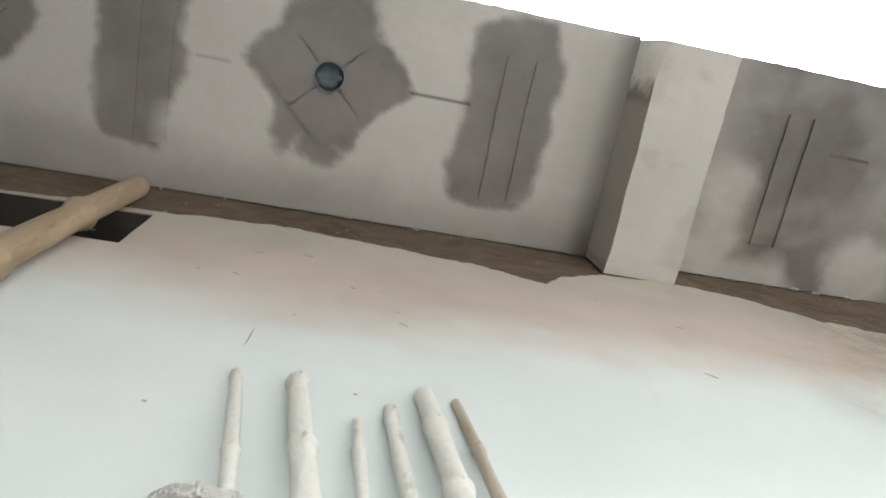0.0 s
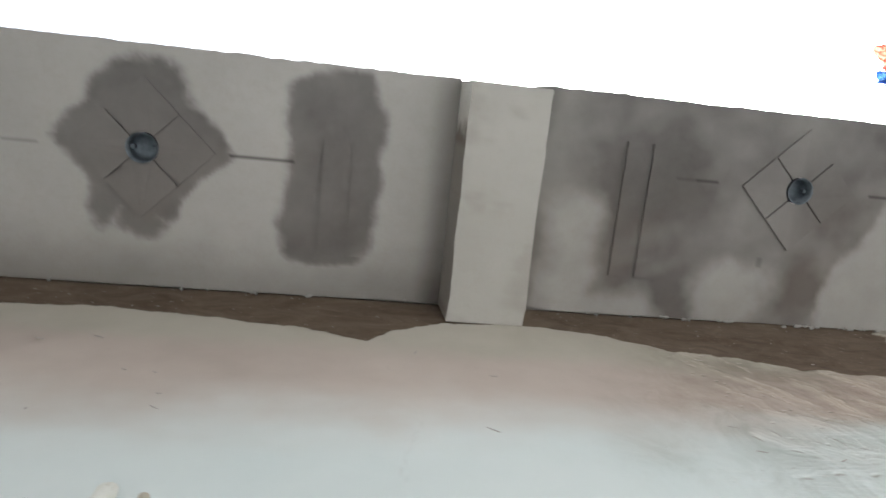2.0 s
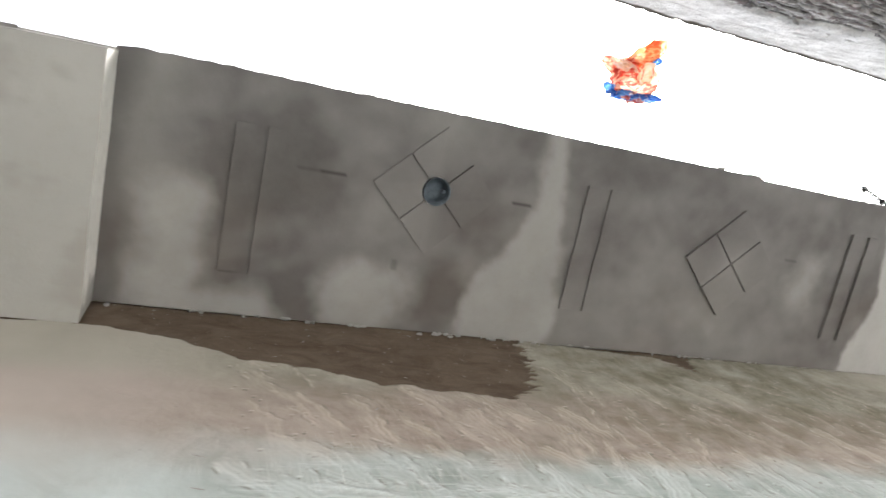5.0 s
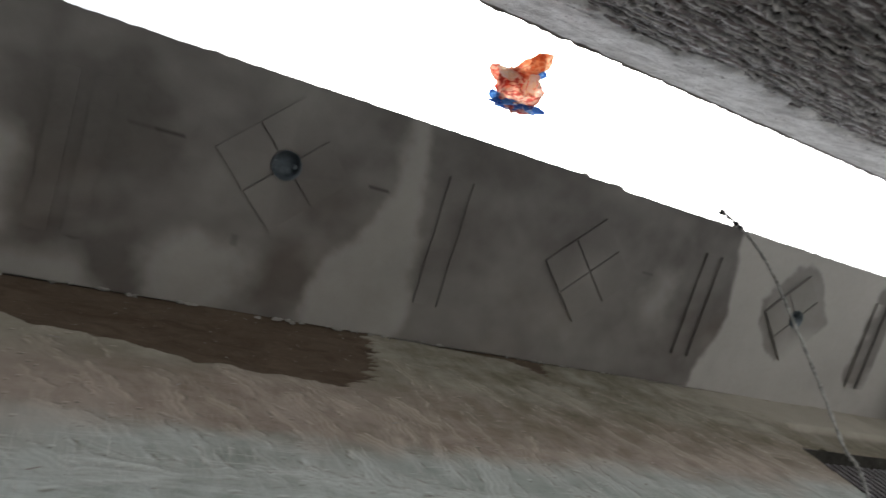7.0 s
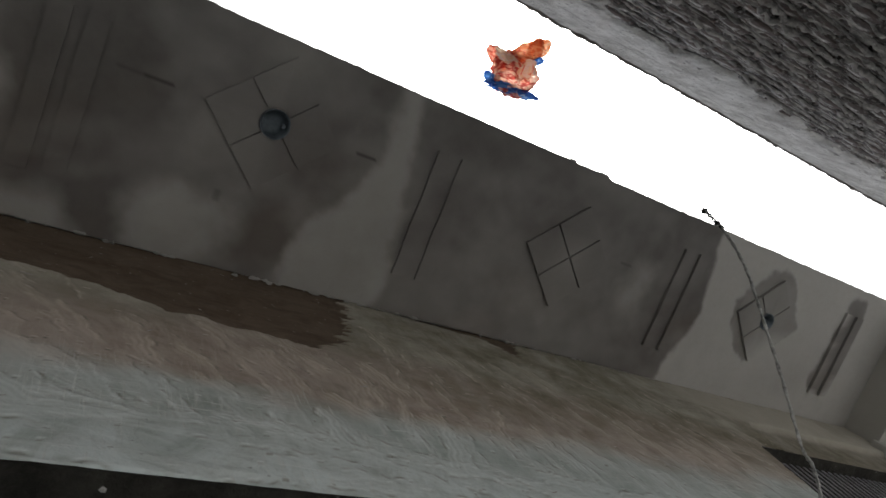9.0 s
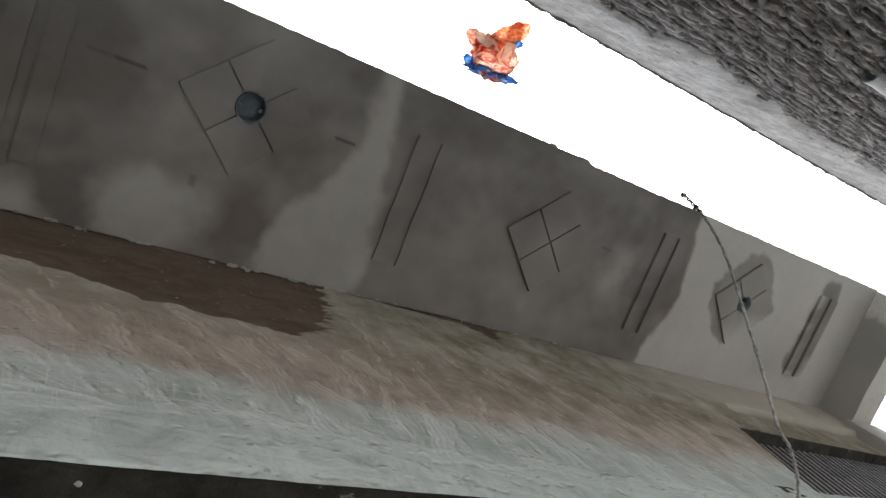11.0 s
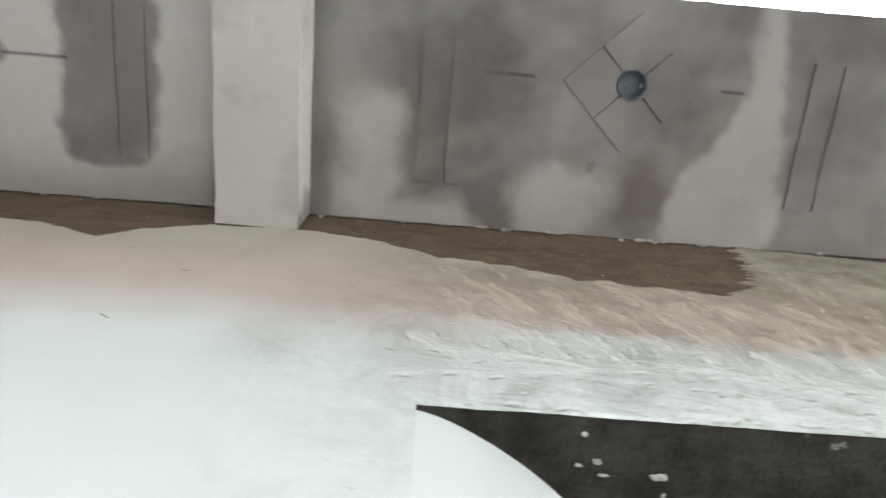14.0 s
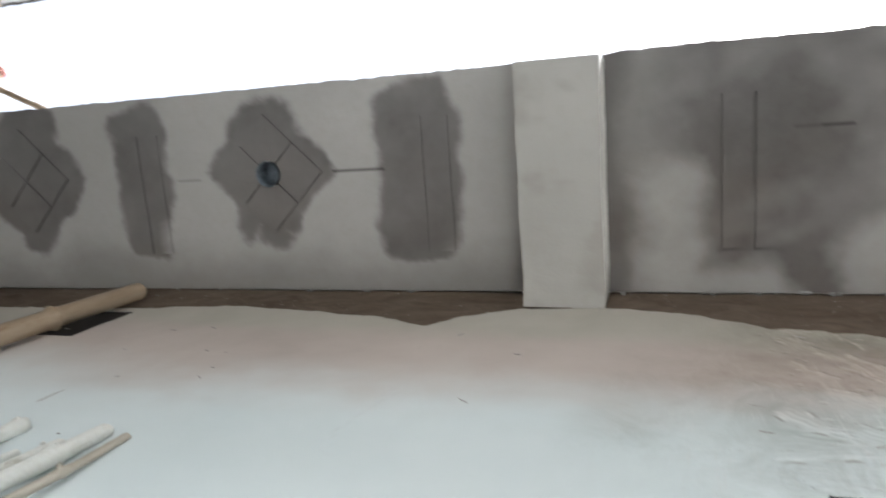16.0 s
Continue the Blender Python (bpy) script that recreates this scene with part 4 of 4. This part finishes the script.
# ---------------- things over the lane ----------------
def hanging_wire():
    holder = tagged(new("hanging_wire"), "dirty white twisted wire hanging from the balcony edge", "wire")
    pts = [(4.25, 0.470, 3.490), (4.215, 0.50, 3.38), (4.17, 0.545, 3.24), (4.13, 0.64, 3.06), (4.10, 0.79, 2.87), (4.10, 0.95, 2.70), (4.14, 1.12, 2.56), (4.11, 1.15, 2.48), (3.95, 1.18, 2.33), (3.76, 1.20, 2.19), (3.60, 1.21, 2.06)]
    fine = []
    for i in range(len(pts) - 1):
        p0, p1, p2, p3 = (Vector(pts[max(0, min(len(pts) - 1, i + d))]) for d in (-1, 0, 1, 2))
        for k in range(10):
            t = k / 10
            fine.append(0.5 * (2 * p1 + (p2 - p0) * t + (2 * p0 - 5 * p1 + 4 * p2 - p3) * t * t + (3 * p1 - p0 - 3 * p2 + p3) * t ** 3))
    for s in (0, 1):
        bm = bmesh.new()
        rod(bm, [p + Vector((math.cos(i * 0.9 + s * math.pi), math.sin(i * 0.9 + s * math.pi), 0)) * (0.006 if i < 16 else 0.0035) for i, p in enumerate(fine)], [0.0040] * len(fine), 7)
        part("strand", bm, WIRE, holder, "", True)
    for p, r in ((fine[0], 0.013), (fine[12], 0.013), (fine[15], 0.012)):
        bm = bmesh.new()
        bmesh.ops.create_icosphere(bm, subdivisions=2, radius=r)
        for v in bm.verts:
            v.co = p + v.co * (1 + 0.35 * noise.noise(v.co * 90))
        part("knot", bm, BLACK, holder, "black taped knot", True)
    bm = bmesh.new()
    rod(bm, [fine[0], fine[0].lerp(Vector((4.02, 0.535, 3.47)), 0.5), (4.02, 0.56, 3.47)], [0.0022] * 3, 6)
    part("tie", bm, WIRE, holder)


hanging_wire()


def plastic_bag():
    """A bag blown into a crumpled bundle: body, knotted corner, flap and hem."""
    holder = tagged(new("plastic_bag"), "crumpled red, cream and blue plastic bag on a wire", "plastic bag")
    c = Vector((3.605, 0.145, 4.5))
    right, up = Vector((0.84, -0.34, -0.42)), Vector((-0.25, -0.93, 0.28))
    ahead = right.cross(up).normalized()

    def lump(bm, a, b, d, ra, rb, rd, turn=0.0, crumple=0.35, seed=0.0, fine=4):
        got = bmesh.ops.create_icosphere(bm, subdivisions=fine, radius=1.0)["verts"]
        ct, st = math.cos(radians(turn)), math.sin(radians(turn))
        far = []
        for v in got:
            p = v.co.copy()
            f = 1 + crumple * (0.8 - 2.2 * abs(noise.noise(p * 1.7 + Vector((seed, 0, 0))))) + 0.25 * crumple * (1 - 3 * abs(noise.noise(p * 5 + Vector((0, seed, 0)))))
            q = Vector((p.x * ra, p.y * rb, p.z * rd)) * f * 0.86
            a1, b1 = a * 0.86, b * 0.86
            if p.z < -0.2:
                far.append(v)
            v.co = c + right * (a1 + q.x * ct - q.y * st) + up * (b1 + q.x * st + q.y * ct) + ahead * (d + q.z)
        bmesh.ops.delete(bm, geom=far, context="VERTS")  # the film is open on top

    bm = bmesh.new()
    lump(bm, 0.015, -0.025, 0, 0.118, 0.100, 0.08, -20, 0.5, 3)
    lump(bm, -0.05, 0.04, 0.01, 0.07, 0.045, 0.05, 50, 0.5, 9, 3)
    part("bag_body", bm, BAG, holder, "", False)
    # thin folds that stand up out of the bundle
    for a, b, d, ra, rb, turn, seed, material in (
            (0.095, 0.100, 0.02, 0.130, 0.052, 24, 31, BAG_EAR), (0.145, 0.125, 0.03, 0.060, 0.040, 60, 37, BAG_EAR),
            (0.085, -0.015, 0.05, 0.070, 0.046, 40, 43, BAG_CREAM), (-0.020, 0.050, 0.05, 0.085, 0.030, -38, 47, BAG_CREAM)):
        bm = bmesh.new()
        lump(bm, a, b, d, ra, rb, 0.04, turn, 0.35, seed, 3)
        part("fold", bm, material, holder, "", False)
    bm = bmesh.new()
    lump(bm, -0.105, 0.100, 0, 0.036, 0.046, 0.04, 20, 0.45, 5, 3)
    part("knotted_corner", bm, BAG_KNOB, holder, "faded red knotted corner", False)
    bm = bmesh.new()
    lump(bm, 0.0, -0.118, -0.01, 0.140, 0.028, 0.07, -17, 0.4, 21)
    lump(bm, -0.12, -0.055, 0.0, 0.05, 0.026, 0.04, -50, 0.45, 27, 3)
    lump(bm, 0.15, 0.06, 0.0, 0.045, 0.022, 0.04, 10, 0.4, 25, 3)
    part("hem", bm, BAG_HEM, holder, "blue hem", False)
    bm = bmesh.new()
    rod(bm, [(3.64, OPPOSITE_Y + 0.02, 4.95), (3.605, 0.145, 4.52), (3.58, EDGE_Y + 0.05, 4.34)], [0.0016] * 3, 6)
    part("wire", bm, WIRE, holder)


plastic_bag()


def scaffold_sticks():
    a = bamboo("bamboo_crosspole", (-2.45, -0.30, 4.66), (-2.40, 0.31, 4.50), 0.022, 0.020, TAN_BAMBOO, "pale bamboo stick laid across the lane", 0.2, seed=31)
    b = bamboo("bamboo_rail", (-3.6, -0.25, 4.50), (-1.7, 0.60, 4.50), 0.017, 0.017, TAN_BAMBOO, "thin pale bamboo rail tied over the lane", 0.25, seed=33)
    holder = tagged(new("cloth_tie"), "faded red cloth knotted round crossed bamboo sticks", "cloth tie")
    bm = bmesh.new()
    n = 40
    rod(bm, [Vector((-2.43, 0.19, 4.53)) + Vector((0.035 * math.cos(k * 0.8) + 0.002 * k - 0.04, 0.03 * math.sin(k * 0.8), 0.035 * math.sin(k * 0.8 + 0.9))) for k in range(n)], [0.008 + 0.003 * math.sin(k) for k in range(n)], 7)
    part("wrap", bm, RED_CLOTH, holder, "", True)
    bm = bmesh.new()
    rod(bm, [(-2.45, 0.19, 4.53), (-2.54, 0.13, 4.50), (-2.62, 0.12, 4.46)], [0.012, 0.014, 0.006], 8)
    part("tail", bm, RED_CLOTH, holder, "", True)


scaffold_sticks()

# ---------------- bricks of the opposite wall ----------------
brick_meshes = []
for k in range(10):
    bm = bmesh.new()
    bmesh.ops.create_cube(bm, size=1.0)
    for v in bm.verts:
        v.co = Vector((v.co.x * BRICK_L, v.co.y * 0.07, v.co.z * (COURSE - JOINT)))
    bmesh.ops.bevel(bm, geom=list(bm.edges), offset=0.007, segments=1, affect="EDGES")
    for v in bm.verts:
        v.co += noise.noise_vector(v.co * 22 + Vector((k * 7, 0, 0))) * 0.013
    me = bpy.data.meshes.new("brick")
    bm.to_mesh(me)
    bm.free()
    me.materials.append(BRICK)
    brick_meshes.append(me)
rng = random.Random(8)
rest_v, rest_f = [], []
made = 0
row = 0
z = 2.65
while z < BAND_Z + 0.08:
    x = -3.2 - (row % 2) * 0.12
    while x < 9.0:
        xx, yy = x + rng.uniform(-0.006, 0.006), OPPOSITE_Y - 0.028 + rng.uniform(-0.014, 0.014)
        tilt = rng.uniform(-0.05, 0.05)
        mesh = brick_meshes[rng.randrange(10)]
        if z < band_low(x) + 0.05:
            if made < 300 and 3.0 < x < 6.4 and z > 2.9:
                ob = new("brick", mesh)
                ob.parent = back
                ob.matrix_basis = Matrix.Translation((xx, yy, z)) @ Matrix.Rotation(tilt, 4, "Y")
                made += 1
            else:
                m = Matrix.Translation((xx, yy, z)) @ Matrix.Rotation(tilt, 4, "Y")
                base = len(rest_v)
                rest_v += [m @ v.co for v in mesh.vertices]
                rest_f += [[base + i for i in p.vertices] for p in mesh.polygons]
        x += BRICK_L + JOINT
    z += COURSE
    row += 1
me = bpy.data.meshes.new("brickwork")
me.from_pydata(rest_v, [], rest_f)
tagged(from_mesh("brickwork", me, BRICK, back), kind="stuff")

# mortar that was squeezed out of the bed joints and never struck off
z, row = 2.65 - COURSE / 2, 0
while z < BAND_Z + 0.08:
    bm = bmesh.new()
    for xa, xb in STRETCHES:
        xs = [x for x in lines(max(xa, -3.2), xb, 0.022)]
        run, rad = [], []
        for x in xs:
            big = step(fbm(x * 3.1, z * 9, 2), -0.25, 0.5)
            run.append((x, OPPOSITE_Y + 0.004 + 0.016 * big * (1 + fbm(x * 25, z, 4)), z - 0.012 * big + 0.012 * fbm(x * 7, z * 5, 6)))
            rad.append(max(0.003, 0.005 + 0.009 * big + 0.007 * fbm(x * 31, z * 3, 8)))
        rod(bm, run, rad, 6)
    tagged(part("mortar_ridge", bm, RIDGE, back))
    z += COURSE
    row += 1

# crumbs of plaster along the corner of wall and ceiling
rng = random.Random(12)
bm = bmesh.new()
for _ in range(60):
    x = rng.uniform(-1.0, 4.4) if rng.random() < 0.5 else rng.uniform(1.35, 2.9)
    if BEAM_X[0] - 0.02 < x < BEAM_X[1] + 0.02:
        continue
    got = bmesh.ops.create_icosphere(bm, subdivisions=1, radius=1.0)["verts"]
    c, sx, sz = Vector((x, WALL_Y - 0.002, SOFFIT_Z - 0.004 - abs(rng.gauss(0, 0.012)))), rng.uniform(0.003, 0.016), rng.uniform(0.001, 0.0028)
    for v in got:
        v.co = c + Vector((v.co.x * sx, v.co.y * 0.006, v.co.z * sz)) + noise.noise_vector(v.co * 3 + c * 50) * 0.003
tagged(part("plaster_crumbs", bm, CRUMB), "pale plaster crumbs along the ceiling corner", "plaster crumbs", kind="stuff")

# small dark nicks and stuck bristles on the wash
NICK = plain("dark_nick", (0.30, 0.285, 0.265), (0.42, 0.40, 0.375), 60, 0.95)
rng = random.Random(41)
bm = bmesh.new()
for k in range(32):
    x, z = rng.uniform(-0.5, 3.4), rng.uniform(2.0, 2.95)
    if k == 0:
        x, z = 0.146, 2.314
    if 1.65 < x and z < 2.2:
        continue
    ln, an = rng.uniform(0.004, 0.02) * (2.2 if rng.random() < 0.12 else 1), rng.gauss(0.1, 0.5)
    if k == 0:
        ln, an = 0.045, 1.5
    got = bmesh.ops.create_icosphere(bm, subdivisions=1, radius=1.0)["verts"]
    for v in got:
        a, b = v.co.x * ln, v.co.z * 0.0016
        v.co = Vector((x + a * math.cos(an) - b * math.sin(an), wall_point(x, z)[1] - 0.0005 + v.co.y * 0.0015, z + a * math.sin(an) + b * math.cos(an) + 0.08 * a * a / ln))
tagged(part("wall_nicks", bm, NICK), "tiny dark nicks and bristles in the lime wash", "nicks", kind="stuff")

# lime splashes under the lintel
rng = random.Random(19)
bm = bmesh.new()
for k in range(13):
    x = 1.82 + abs(rng.gauss(0, 0.3))
    y = rng.uniform(WALL_Y + 0.01, WALL_Y + 0.32)
    if y - WALL_Y > (x - 1.75) * 0.55 or x > 3.9:
        continue
    got = bmesh.ops.create_icosphere(bm, subdivisions=2, radius=1.0)["verts"]
    ra, rb = rng.uniform(0.003, 0.014), rng.uniform(0.002, 0.007)
    for v in got:
        f = 1 + 0.7 * noise.noise(v.co * 1.9 + Vector((k * 3.1, 0, 0)))
        v.co = Vector((x + v.co.x * ra * f, y + v.co.y * rb * f, LINTEL_Z + 0.001 + v.co.z * 0.003))
tagged(part("lime_splashes", bm, OPPOSITE_BAND), "pale lime splashes under the concrete lintel", "splashes", kind="stuff")
